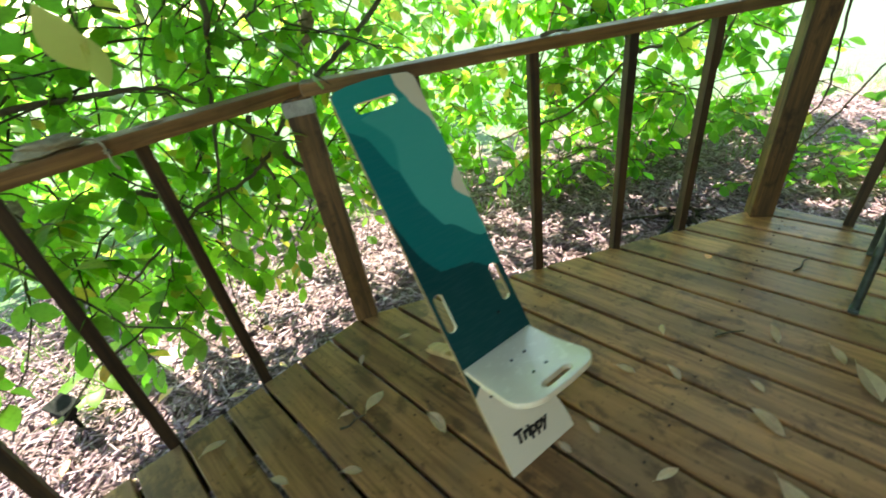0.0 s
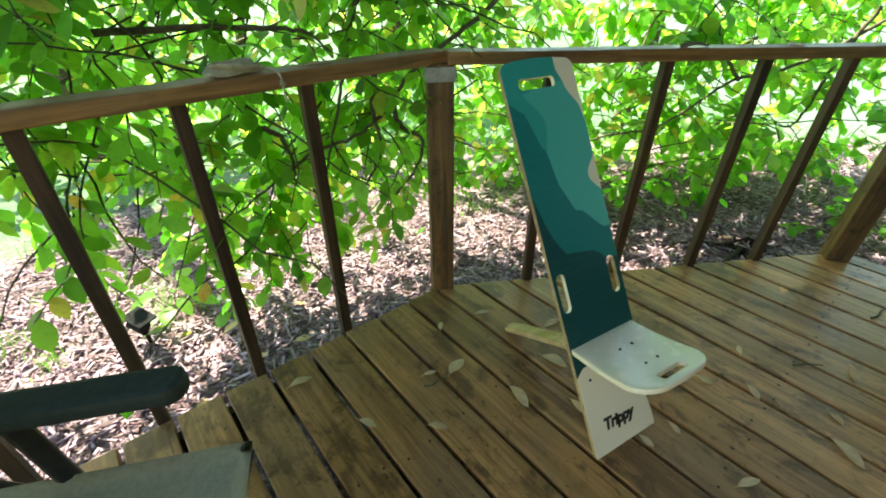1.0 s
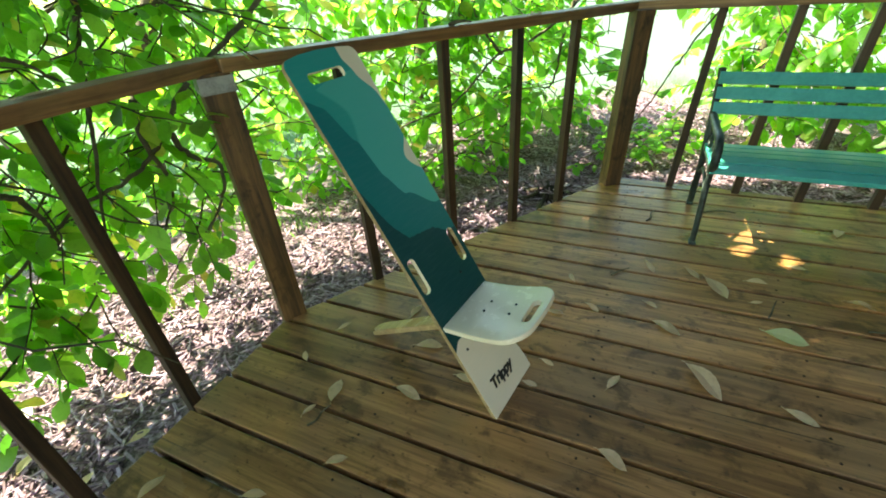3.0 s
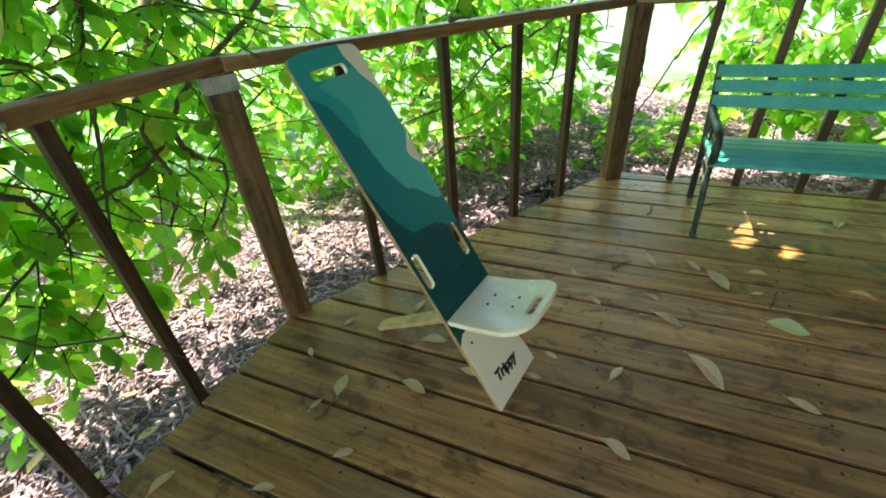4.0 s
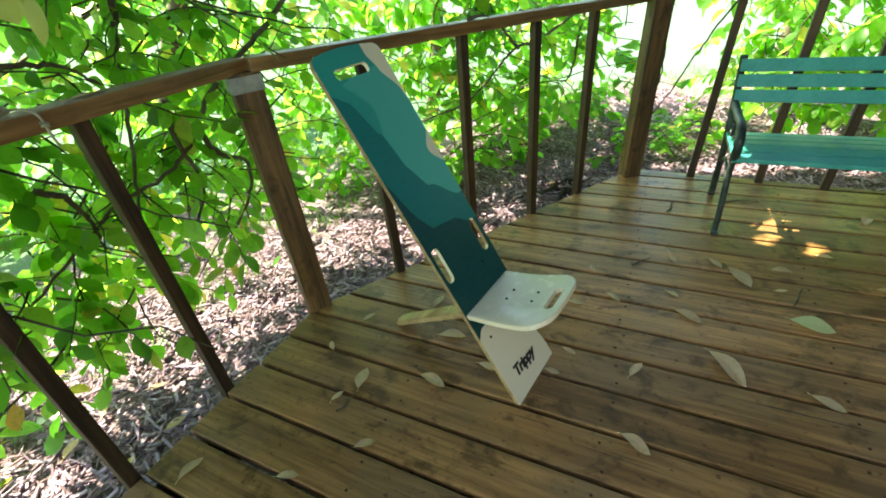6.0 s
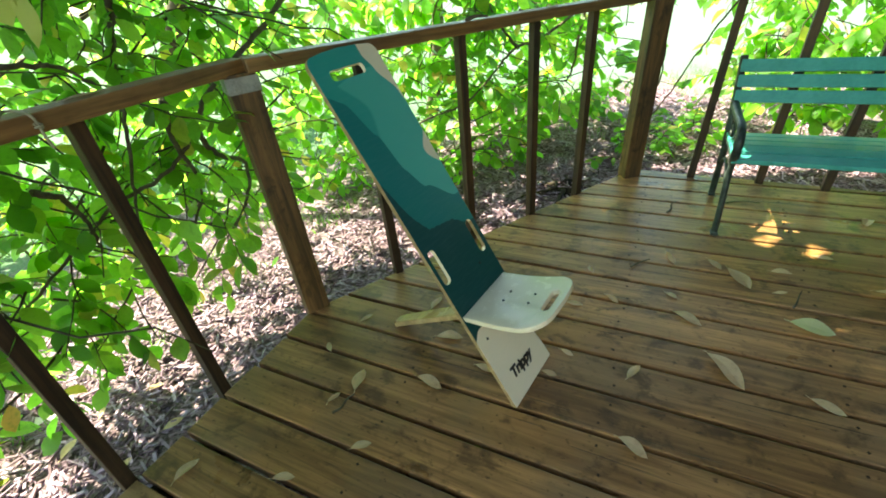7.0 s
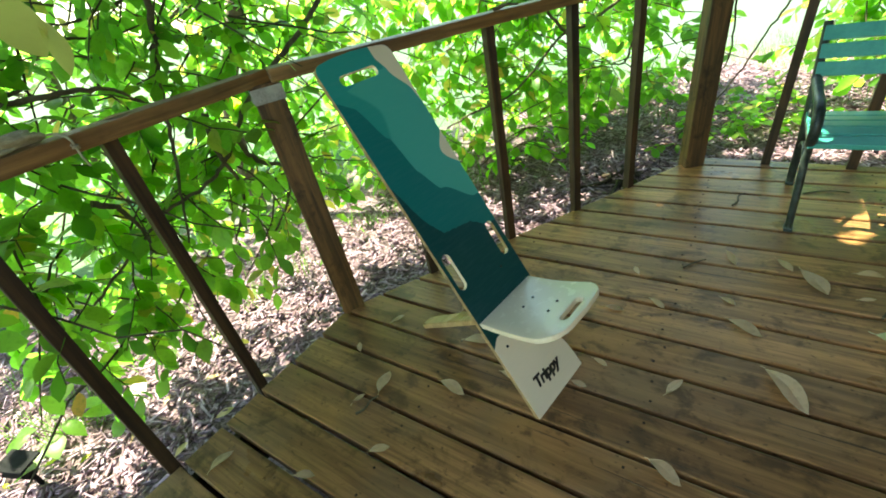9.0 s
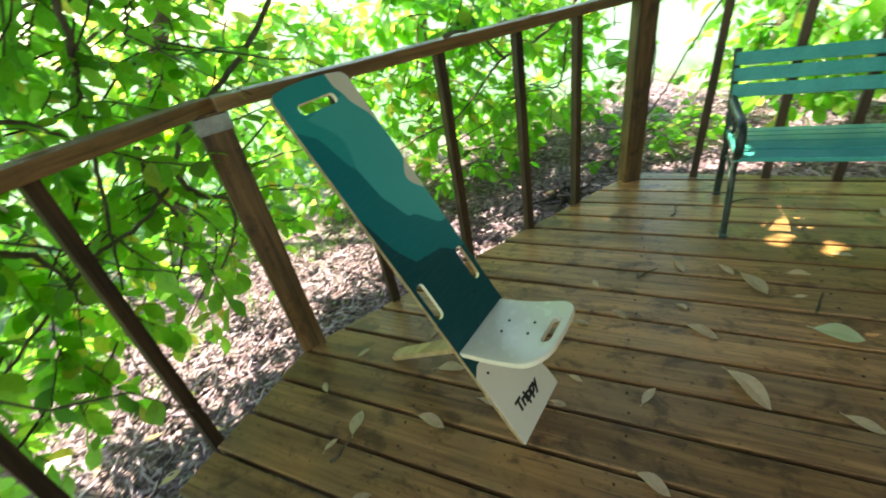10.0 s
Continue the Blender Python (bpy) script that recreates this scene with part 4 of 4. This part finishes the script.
    def far_side():
        x = rand.uniform(1.3, 4.0)
        y = rand.uniform(3.95, 4.9) if x > 1.9 else rand.uniform(4.5, 5.2)
        return (x, y, -0.15 + 1.45 * rand.random()), (rand.normal(0, 0.7), rand.normal(-0.2, 0.6), rand.uniform(-0.5, 0.5))

    shrub("magnolia_tree", "dense green shrub with dark branching twigs beyond the mulch",
          [(2.9, 5.7, GROUND_Z), (2.9, 5.4, 0.5), (2.7, 5.0, 1.2), (2.5, 4.6, 1.9)],
          [[(3.7, 3.95, 1.1), (3.22, 3.9, 0.85), (2.78, 3.9, 0.67), (2.58, 3.9, 0.66), (2.43, 3.9, 0.58), (2.14, 3.9, 0.4), (1.87, 3.9, 0.37), (1.66, 3.9, 0.33)],
           [(2.58, 3.9, 0.64), (2.43, 3.9, 0.8), (2.35, 3.9, 0.93)],
           [(3.3, 3.9, 1.0), (3.17, 3.9, 0.71), (3.11, 3.9, 0.45), (3.03, 3.9, 0.35), (2.79, 3.9, 0.43)],
           [(2.7, 5.0, 1.2), (2.4, 4.6, 0.9), (2.1, 4.3, 0.5)],
           [(2.9, 5.4, 0.5), (3.3, 4.8, 0.7), (3.7, 4.4, 0.5)]],
          330, far_side, (0.075, 0.125), rand, 110, limb_r=(0.012, 0.005))

    def east():
        s = rand.uniform(0.45, 3.4)
        off = 0.75 + 1.6 * rand.random()
        x, y = outward(CORNER_B, SIDE_3, s, off)
        return (x, y, rand.uniform(0.12, 1.35)), (rand.normal(0, 0.7), rand.normal(-0.1, 0.6), rand.uniform(-0.6, 0.3))

    shrub("magnolia_tree", "leafy green branches hanging behind the bench",
          [(5.6, 3.6, GROUND_Z), (5.4, 3.4, 0.6), (5.0, 3.1, 1.4), (4.6, 2.9, 2.0)],
          [[(5.4, 3.4, 0.6), (4.8, 2.9, 0.5), (4.3, 2.6, 0.25), (3.9, 2.4, 0.2)], [(5.0, 3.1, 1.4), (4.4, 2.9, 1.0), (4.0, 2.8, 0.8)],
           [(3.3, 2.7, 1.15), (3.17, 2.91, 0.79), (3.12, 3.0, 0.6), (3.06, 3.09, 0.38), (3.01, 3.19, 0.19), (2.93, 3.32, 0.03), (2.82, 3.52, -0.07)],
           [(3.02, 3.16, 0.87), (3.03, 3.15, 0.57), (3.03, 3.16, 0.41), (2.98, 3.23, 0.3)]],
          430, east, (0.08, 0.135), rand, 30, limb_r=(0.006, 0.003))

    def low():
        x, y = outward(CORNER_B, SIDE_3, rand.uniform(-0.25, 0.5), rand.uniform(0.5, 1.3))
        return (x, y, rand.uniform(-0.2, -0.02)), (rand.normal(0, 0.8), rand.normal(0, 0.8), 0.5)

    paths, P, W, U, S = twigs_in(34, low, 0.2, (0.12, 0.25), (7, 12), (0.05, 0.085), rand)
    plant = thing("low_plant", "low green leafy plant growing in the mulch", "plant", pose(3.1, 3.6, GROUND_Z))
    inv = plant.matrix_world.inverted()
    v, f = twig_tubes(paths, 0.003, 0.0015)
    ob = tagged(soup("stemwork", v, f, TWIG, plant), kind="stuff")
    ob.matrix_local = inv
    v, f = leaf_cloud(P, W, U, S, 3, rand)
    ob = tagged(soup("leaves", v, f, LEAF, plant), kind="stuff")
    ob.matrix_local = inv

    # unseen crown added overhead to shade the deck; gaps cut along shafts of sun
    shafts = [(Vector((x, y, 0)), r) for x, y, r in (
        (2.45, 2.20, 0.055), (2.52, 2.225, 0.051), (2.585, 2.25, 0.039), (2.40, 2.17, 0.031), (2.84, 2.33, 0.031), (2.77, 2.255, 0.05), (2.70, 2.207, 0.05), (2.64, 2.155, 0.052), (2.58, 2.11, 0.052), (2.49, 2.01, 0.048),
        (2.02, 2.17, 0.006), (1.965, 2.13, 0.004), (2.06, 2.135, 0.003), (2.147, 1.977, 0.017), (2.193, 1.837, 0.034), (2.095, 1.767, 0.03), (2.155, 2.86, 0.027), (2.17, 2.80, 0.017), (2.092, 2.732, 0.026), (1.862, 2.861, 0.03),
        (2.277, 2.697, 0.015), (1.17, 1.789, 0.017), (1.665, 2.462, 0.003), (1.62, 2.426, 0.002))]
    n = 70000
    P = np.stack([rand.uniform(-5.0, 5.6, n), rand.uniform(-2.5, 5.6, n), rand.uniform(2.2, 3.1, n)], 1)
    # a lower hem, also added, screens sky light beyond northern and eastern edges
    skirt = np.stack([rand.uniform(0.8, 4.6, 9000), rand.uniform(0.2, 4.2, 9000), rand.uniform(1.55, 2.3, 9000)], 1)
    skirt = skirt[[inside_deck(p[0], p[1], 0.9) and not inside_deck(p[0], p[1], 0.1) for p in skirt]]
    P = np.concatenate([P, skirt])
    fall = P - np.array(SUN_DIR) * (P[:, 2:3] / SUN_DIR.z)
    # left open to the south-west so sky light reaches the near boards
    P = P[~((P[:, 0] < 0.7) & (P[:, 1] < 1.7))]
    fall = P - np.array(SUN_DIR) * (P[:, 2:3] / SUN_DIR.z)
    P = P[[(p[0] > 3.4 and p[1] < 2.4) or inside_deck(q[0], q[1], 0.32 + 0.3 * noise.noise(Vector((q[0] * 1.1, q[1] * 1.1, 0.0)))) or (inside_deck(p[0], p[1], 0.9) and not (q[0] > 2.3 and q[1] > 0.6 and not inside_deck(q[0], q[1], 0.5))) for p, q in zip(P, fall)]]
    n = len(P)
    W = np.stack([rand.normal(0, 1, n), rand.normal(0, 1, n), rand.uniform(-0.5, 0.2, n)], 1)
    U = np.stack([rand.normal(0, 0.4, n), rand.normal(0, 0.4, n), np.ones(n)], 1)
    S = rand.uniform(0.16, 0.23, n)
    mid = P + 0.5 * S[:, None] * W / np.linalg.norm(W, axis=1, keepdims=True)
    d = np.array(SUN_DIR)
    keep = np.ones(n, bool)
    # leaves along each shaft are dropped so sun flecks reach the boards
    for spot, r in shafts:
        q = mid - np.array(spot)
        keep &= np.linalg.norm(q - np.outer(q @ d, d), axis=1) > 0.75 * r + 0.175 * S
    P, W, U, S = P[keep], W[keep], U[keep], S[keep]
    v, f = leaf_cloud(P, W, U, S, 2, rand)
    over = thing("shade_canopy", "unseen leaf canopy added over the deck to block sun and sky", "tree", pose(-1.5, 4.6, GROUND_Z))
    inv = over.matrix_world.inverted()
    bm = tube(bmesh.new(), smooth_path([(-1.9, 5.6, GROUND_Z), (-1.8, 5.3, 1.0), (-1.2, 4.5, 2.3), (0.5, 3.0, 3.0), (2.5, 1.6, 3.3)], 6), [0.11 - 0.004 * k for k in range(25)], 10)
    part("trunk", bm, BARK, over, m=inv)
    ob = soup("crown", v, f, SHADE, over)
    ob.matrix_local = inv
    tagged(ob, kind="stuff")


build_trees()


# ---- mulch and grass ----
def build_mulch():
    rand = np.random.default_rng(5)
    P, A, L = [], [], []
    while len(P) < 26000:
        x, y = rand.uniform(-1.8, 5.0), rand.uniform(1.4, 4.9)
        if inside_deck(x, y, 0.0) or (y > 4.6 and rand.random() < 0.6):
            continue
        near = min(abs(y - 3.1), 1.5)
        if rand.random() < near * 0.3:
            continue
        P.append((x, y, ground_height(x, y) + rand.uniform(0.0, 0.03)))
        A.append((rand.normal(0, 0.3), rand.normal(0, 0.3), rand.uniform(0, 2 * math.pi)))
        L.append((rand.uniform(0.022, 0.095), rand.uniform(0.006, 0.017), rand.uniform(0.002, 0.006)))
    base = np.array([(-.5, -.3, -.5), (.5, -.45, -.5), (.5, .35, -.5), (-.5, .5, -.5), (-.45, -.3, .5), (.42, -.4, .5), (.5, .25, .5), (-.4, .42, .5)])
    quads = np.array([(0, 3, 2, 1), (4, 5, 6, 7), (0, 1, 5, 4), (1, 2, 6, 5), (2, 3, 7, 6), (3, 0, 4, 7)])
    verts = np.empty((len(P), 8, 3))
    for k, (p, a, l) in enumerate(zip(P, A, L)):
        m = np.array(Euler(a).to_matrix())
        verts[k] = (base * l) @ m.T + p
    faces = (quads[None] + (np.arange(len(P)) * 8)[:, None, None]).reshape(-1, 4)
    tagged(soup("bark_mulch", verts.reshape(-1, 3), faces, CHIP, smooth=False), "shredded brown bark mulch on the ground round the deck", "mulch", kind="stuff")


build_mulch()


def build_grass():
    """Tufts of thin grass where the lawn begins."""
    rand = np.random.default_rng(9)
    verts, faces = [], []
    for _ in range(420):
        a = rand.uniform(0.2, 2.7)
        r = rand.uniform(2.9, 5.2)
        cx, cy = 1.6 + 1.15 * r * math.cos(a), 1.2 + r * math.sin(a)
        if inside_deck(cx, cy, 0.15):
            continue
        for _ in range(rand.integers(8, 18)):
            x, y = cx + rand.normal(0, 0.05), cy + rand.normal(0, 0.05)
            z = ground_height(x, y)
            h, lean, w = rand.uniform(0.05, 0.14), rand.normal(0, 0.04, 2), rand.uniform(0.0015, 0.003)
            k = len(verts)
            verts += [(x - w, y, z), (x + w, y, z), (x + lean[0] * 0.4 + w * 0.7, y + lean[1] * 0.4, z + h * 0.6), (x + lean[0] * 0.4 - w * 0.7, y + lean[1] * 0.4, z + h * 0.6), (x + lean[0], y + lean[1], z + h)]
            faces += [(k, k + 1, k + 2, k + 3), (k + 3, k + 2, k + 4)]
    tagged(soup("grass", verts, faces, GRASS), "thin tufts of green grass at the lawn's edge", "grass", kind="stuff")


build_grass()


# ---- small things on the deck, the rail and in the bed ----
def fallen_leaf(x, y, turn, size, material, label, z=0.0, seed=0, lean=0.0, broad=0.0):
    r = random.Random(seed)
    tv, tf = leaf_template(6, r.uniform(0.04, 0.24), r.uniform(-0.10, 0.12), r.uniform(0.34, 0.46) + broad)
    bm = bmesh.new()
    low = min(v[2] for v in tv)
    vs = [bm.verts.new(((v[0] - 0.5) * size, (v[1] + 0.04 * math.sin(v[0] * 4)) * size, (v[2] - low) * size * (1 + 0.4 * math.sin(v[0] * 5 + seed)) + 0.0015)) for v in tv]
    for f in tf:
        bm.faces.new([vs[k] for k in f])
    tube(bm, [(-0.5 * size, 0, 0.003 + (0 - low) * size), (-0.56 * size, 0.01 * size, 0.002 + (0 - low) * size * 0.7), (-0.62 * size, 0.03 * size, 0.002)], 0.0009, 5)
    bmesh.ops.solidify(bm, geom=[f for f in bm.faces if len(f.verts) == 3], thickness=0.0006)
    return tagged(part("fallen_leaf", bm, material, None, m=pose(x, y, z, lean, 0, turn)), label, "leaf", "fallen leaves")


DRY_LABEL = "dry pale tan leaf fallen on the deck boards"
for k, (x, y, turn, size) in enumerate((
        (0.882, 2.452, -64, 0.11), (0.699, 2.609, 50, 0.11), (0.602, 2.595, 20, 0.06), (0.675, 2.828, 80, 0.06), (0.853, 2.882, 0, 0.065), (1.053, 2.582, -40, 0.11),
        (1.635, 1.908, -106, 0.165), (1.723, 1.675, -85, 0.095), (2.051, 2.362, -118, 0.09), (2.143, 2.226, -113, 0.095), (2.122, 2.118, -118, 0.16), (1.84, 2.22, -87, 0.06),
        (1.767, 2.113, -83, 0.115), (1.659, 2.348, -91, 0.07), (1.322, 2.265, -73, 0.055), (1.212, 2.238, -69, 0.06), (1.751, 2.527, 60, 0.06), (2.266, 2.035, -50, 0.085),
        (0.384, 2.43, -30, 0.075), (0.157, 2.627, 30, 0.09), (0.602, 2.383, -15, 0.07), (1.063, 2.384, -60, 0.08), (1.42, 2.077, 6, 0.08), (2.887, 1.97, 10, 0.1),
        (2.39, 1.74, -71, 0.1), (1.202, 1.919, -79, 0.095), (1.119, 2.776, 25, 0.09), (1.53, 2.42, -50, 0.07), (2.14, 1.98, -40, 0.05), (2.48, 1.98, -64, 0.075))):
    fallen_leaf(x, y, turn, 0.9 * size, DRY, DRY_LABEL, 0.0, k)
fallen_leaf(2.025, 1.834, -72, 0.125, FRESH, "pale green leaf lying flat on the deck", 0.0, 50, 0.0, 0.22)


def build_rope():
    """A flat coil of old rope on the handrail, its end tied down over the edge."""
    turn = 29.5
    rope = thing("rope_coil", "flat coil of weathered rope lying on the handrail", "rope", pose(0.15, 2.80, RAIL_TOP, 0, 0, turn))
    pts = []
    for k in range(150):
        a = k * 0.33
        ring = 0.8 + 0.2 * math.sin(k * 0.7)
        pts.append((0.072 * ring * math.cos(a), 0.036 * ring * math.sin(a), 0.006 + 0.026 * k / 150 + 0.002 * math.sin(k * 1.3)))
    part("coil", tube(bmesh.new(), pts, 0.0042, 6), ROPE, rope)
    part("loose_end", tube(bmesh.new(), smooth_path([(0.07, 0.0, 0.012), (0.09, -0.03, 0.008), (0.1, -0.046, -0.01), (0.1, -0.05, -0.05), (0.105, -0.046, -0.075)], 5), 0.003, 6), ROPE, rope)
    part("knot", tube(bmesh.new(), [(0.1 + 0.006 * math.cos(a * 0.9), -0.05 + 0.006 * math.sin(a * 0.9), -0.03 + 0.001 * a) for a in range(12)], 0.003, 6), ROPE, rope)


def build_spotlight():
    z = ground_height(-0.65, 3.25)
    lamp = thing("garden_spotlight", "small black solar garden spotlight on a ground stake", "lamp", pose(-0.66, 3.23, z, 0, 0, 150))
    part("stake", tube(bmesh.new(), [(0, 0, -0.06), (0, 0, 0.05), (0.0, 0, 0.10)], [0.004, 0.009, 0.009], 8), PLASTIC, lamp)
    part("bracket", box(bmesh.new(), (0.02, 0.035, 0.04), pose(0.005, 0, 0.105), 0.004), PLASTIC, lamp)
    bm = bmesh.new()
    bmesh.ops.create_cone(bm, cap_ends=True, segments=20, radius1=0.03, radius2=0.038, depth=0.075, matrix=pose(0.02, 0, 0.135, 0, 62, 0))
    bmesh.ops.bevel(bm, geom=[e for e in bm.edges if e.calc_face_angle(0) > 1], offset=0.004, segments=2, affect="EDGES")
    part("head", bm, PLASTIC, lamp)
    part("solar_panel", box(bmesh.new(), (0.115, 0.09, 0.01), pose(-0.005, 0, 0.185, 0, -14, 0), 0.003), SOLAR, lamp, "dark solar panel")


build_rope()
build_spotlight()


def build_stump():
    """A low rotted stump with torn roots and a dark hollow beside the deck corner."""
    x0, y0 = 2.61, 3.45
    z0 = ground_height(x0, y0)
    bm = bmesh.new()
    n, rows = 22, 7
    rings = []
    for k in range(rows):
        t = k / (rows - 1)
        ring = []
        for j in range(n):
            a = 2 * math.pi * j / n
            r = (0.12 - 0.05 * t) * (1 + 0.22 * math.sin(3 * a + 1) + 0.12 * noise.noise(Vector((math.cos(a) * 2, math.sin(a) * 2, t * 3))))
            ring.append(bm.verts.new((r * math.cos(a), r * math.sin(a), -0.03 + 0.07 * t * (1 + 0.2 * math.sin(2 * a)))))
        rings.append(ring)
    for a, b in zip(rings, rings[1:]):
        for j in range(n):
            bm.faces.new((a[j - 1], a[j], b[j], b[j - 1]))
    pit = bm.verts.new((0, 0, -0.04))
    for j in range(n):
        bm.faces.new((rings[-1][j - 1], rings[-1][j], pit))
    stump = thing("tree_stump", "rotted brown stump with a dark hollow beside the deck", "stump", pose(x0, y0, z0))
    part("body", bm, HOLLOW, stump)
    r = random.Random(8)
    for k in range(7):
        a = k * 0.95 + r.uniform(-0.2, 0.2)
        d = Vector((math.cos(a), math.sin(a), 0))
        long = r.uniform(0.2, 0.34)
        pts = [d * 0.07 + Vector((0, 0, 0.04)), d * 0.14 + Vector((0, 0, 0.02)), d * (0.14 + long * 0.5) + Vector((0, 0, 0.015)), d * (0.12 + long) + Vector((r.uniform(-0.05, 0.05), r.uniform(-0.05, 0.05), -0.015))]
        part("root", tube(bmesh.new(), smooth_path(pts, 4), [0.018 - 0.0011 * j for j in range(13)], 7), HOLLOW, stump)


build_stump()
for k, (x, y, turn, size) in enumerate(((-0.31, 3.28, 60, 0.09), (-0.62, 3.0, 100, 0.09), (0.05, 3.15, 15, 0.08), (-0.12, 3.05, 50, 0.07), (-0.3, 2.8, 80, 0.08), (0.25, 3.25, 130, 0.06), (0.0, 3.42, 10, 0.07), (-0.2, 3.4, 70, 0.06))):
    fallen_leaf(x, y, turn, size, DRY, "dry pale leaf lying on the bark mulch", ground_height(x, y) + 0.03, 70 + k, 8)
for k, (x, y, turn) in enumerate(((-0.66, 3.33, 10), (-0.67, 3.42, 80), (-0.51, 3.26, 40), (-0.82, 3.32, 130), (-0.56, 3.5, 170))):
    fallen_leaf(x, y, turn, 0.05, YELLOW, "small bright yellow-green leaf on the mulch", ground_height(x, y) + 0.03, 90 + k, 12)
fallen_leaf(0.345, 2.915, 25, 0.085, DRY, "dry grey leaf lying on the handrail", RAIL_TOP, 120)


def deck_stick(points, r, seed):
    ob = part("stick", tube(bmesh.new(), smooth_path(points, 4), [r * (1 - 0.04 * k) for k in range(4 * (len(points) - 1) + 1)], 6), BARK)
    return tagged(ob, "short dry brown stick lying on the deck", "stick", "fallen sticks")


for k, (x, y, a, long) in enumerate(((2.72, 2.42, -45, 0.16), (2.45, 2.62, 10, 0.13), (0.62, 2.55, 20, 0.09), (1.93, 2.42, -20, 0.1), (2.30, 1.62, -55, 0.15), (2.14, 1.92, 5, 0.12))):
    r = random.Random(200 + k)
    d = Vector((math.cos(radians(a)), math.sin(radians(a)), 0))
    n = Vector((-d.y, d.x, 0))
    deck_stick([Vector((x, y, 0.004)) + d * long * (t - 0.5) + n * r.uniform(-0.012, 0.012) + Vector((0, 0, r.uniform(0.0, 0.004))) for t in (0, 0.33, 0.66, 1)], 0.0042, k)

# a torn pale leaf and a dark twig lie on the handrail behind the chair
fallen_leaf(2.02, 3.062, 20, 0.10, DRY, "dry curled leaf lying on the handrail", RAIL_TOP - 0.02, 131)
tagged(part("stick", tube(bmesh.new(), smooth_path([(1.57, 3.07, 0.965), (1.62, 3.06, 0.972), (1.68, 3.075, 0.963)], 4), [0.006, 0.008, 0.007, 0.006, 0.005, 0.005, 0.004, 0.004, 0.003], 6), BARK),
       "short dark twig lying on the handrail", "stick", "fallen sticks")


def build_sprig():
    """A low sprig of long bright leaves at the edge of the mulch."""
    rand = np.random.default_rng(31)
    plant = thing("low_plant", "low sprig of long bright green leaves beside the mulch", "plant", pose(-0.62, 3.46, ground_height(-0.62, 3.46)))
    for k in range(9):
        a = radians(40 * k + rand.uniform(-12, 12))
        out = Vector((math.cos(a), math.sin(a), 0))
        stem = smooth_path([(0, 0, 0), out * 0.03 + Vector((0, 0, 0.06)), out * 0.08 + Vector((0, 0, 0.09 + 0.03 * (k % 3)))], 3)
        part("stem", tube(bmesh.new(), stem, 0.002, 5), TWIG, plant)
        v, f = leaf_cloud(np.array([stem[-1]]), np.array([out + Vector((0, 0, rand.uniform(-0.3, 0.2)))]), np.array([(0.1, -0.2, 1.0)]), np.array([rand.uniform(0.10, 0.15)]), 4, rand)
        soup("leaf", v, f, LEAF, plant)


build_sprig()


def build_stone():
    """A flat pale stone lying in the mulch."""
    z = ground_height(-0.39, 3.58) + 0.012
    bm = slab(bmesh.new(), [(-0.075, -0.045), (0.05, -0.055), (0.08, -0.01), (0.065, 0.05), (-0.05, 0.055), (-0.085, 0.01)], -0.03, 0.012, 0.008)
    for v in bm.verts:
        v.co.z += 0.004 * noise.noise(v.co * 30)
    tagged(part("flat_stone", bm, speckled("pale_stone", (0.50, 0.47, 0.46), (0.66, 0.62, 0.60), 12, 0.8, 0.4, 0.002), None, m=pose(-0.39, 3.58, z, 5, -4, 35)), "flat pale stone lying in the bark mulch", "stone")


build_stone()
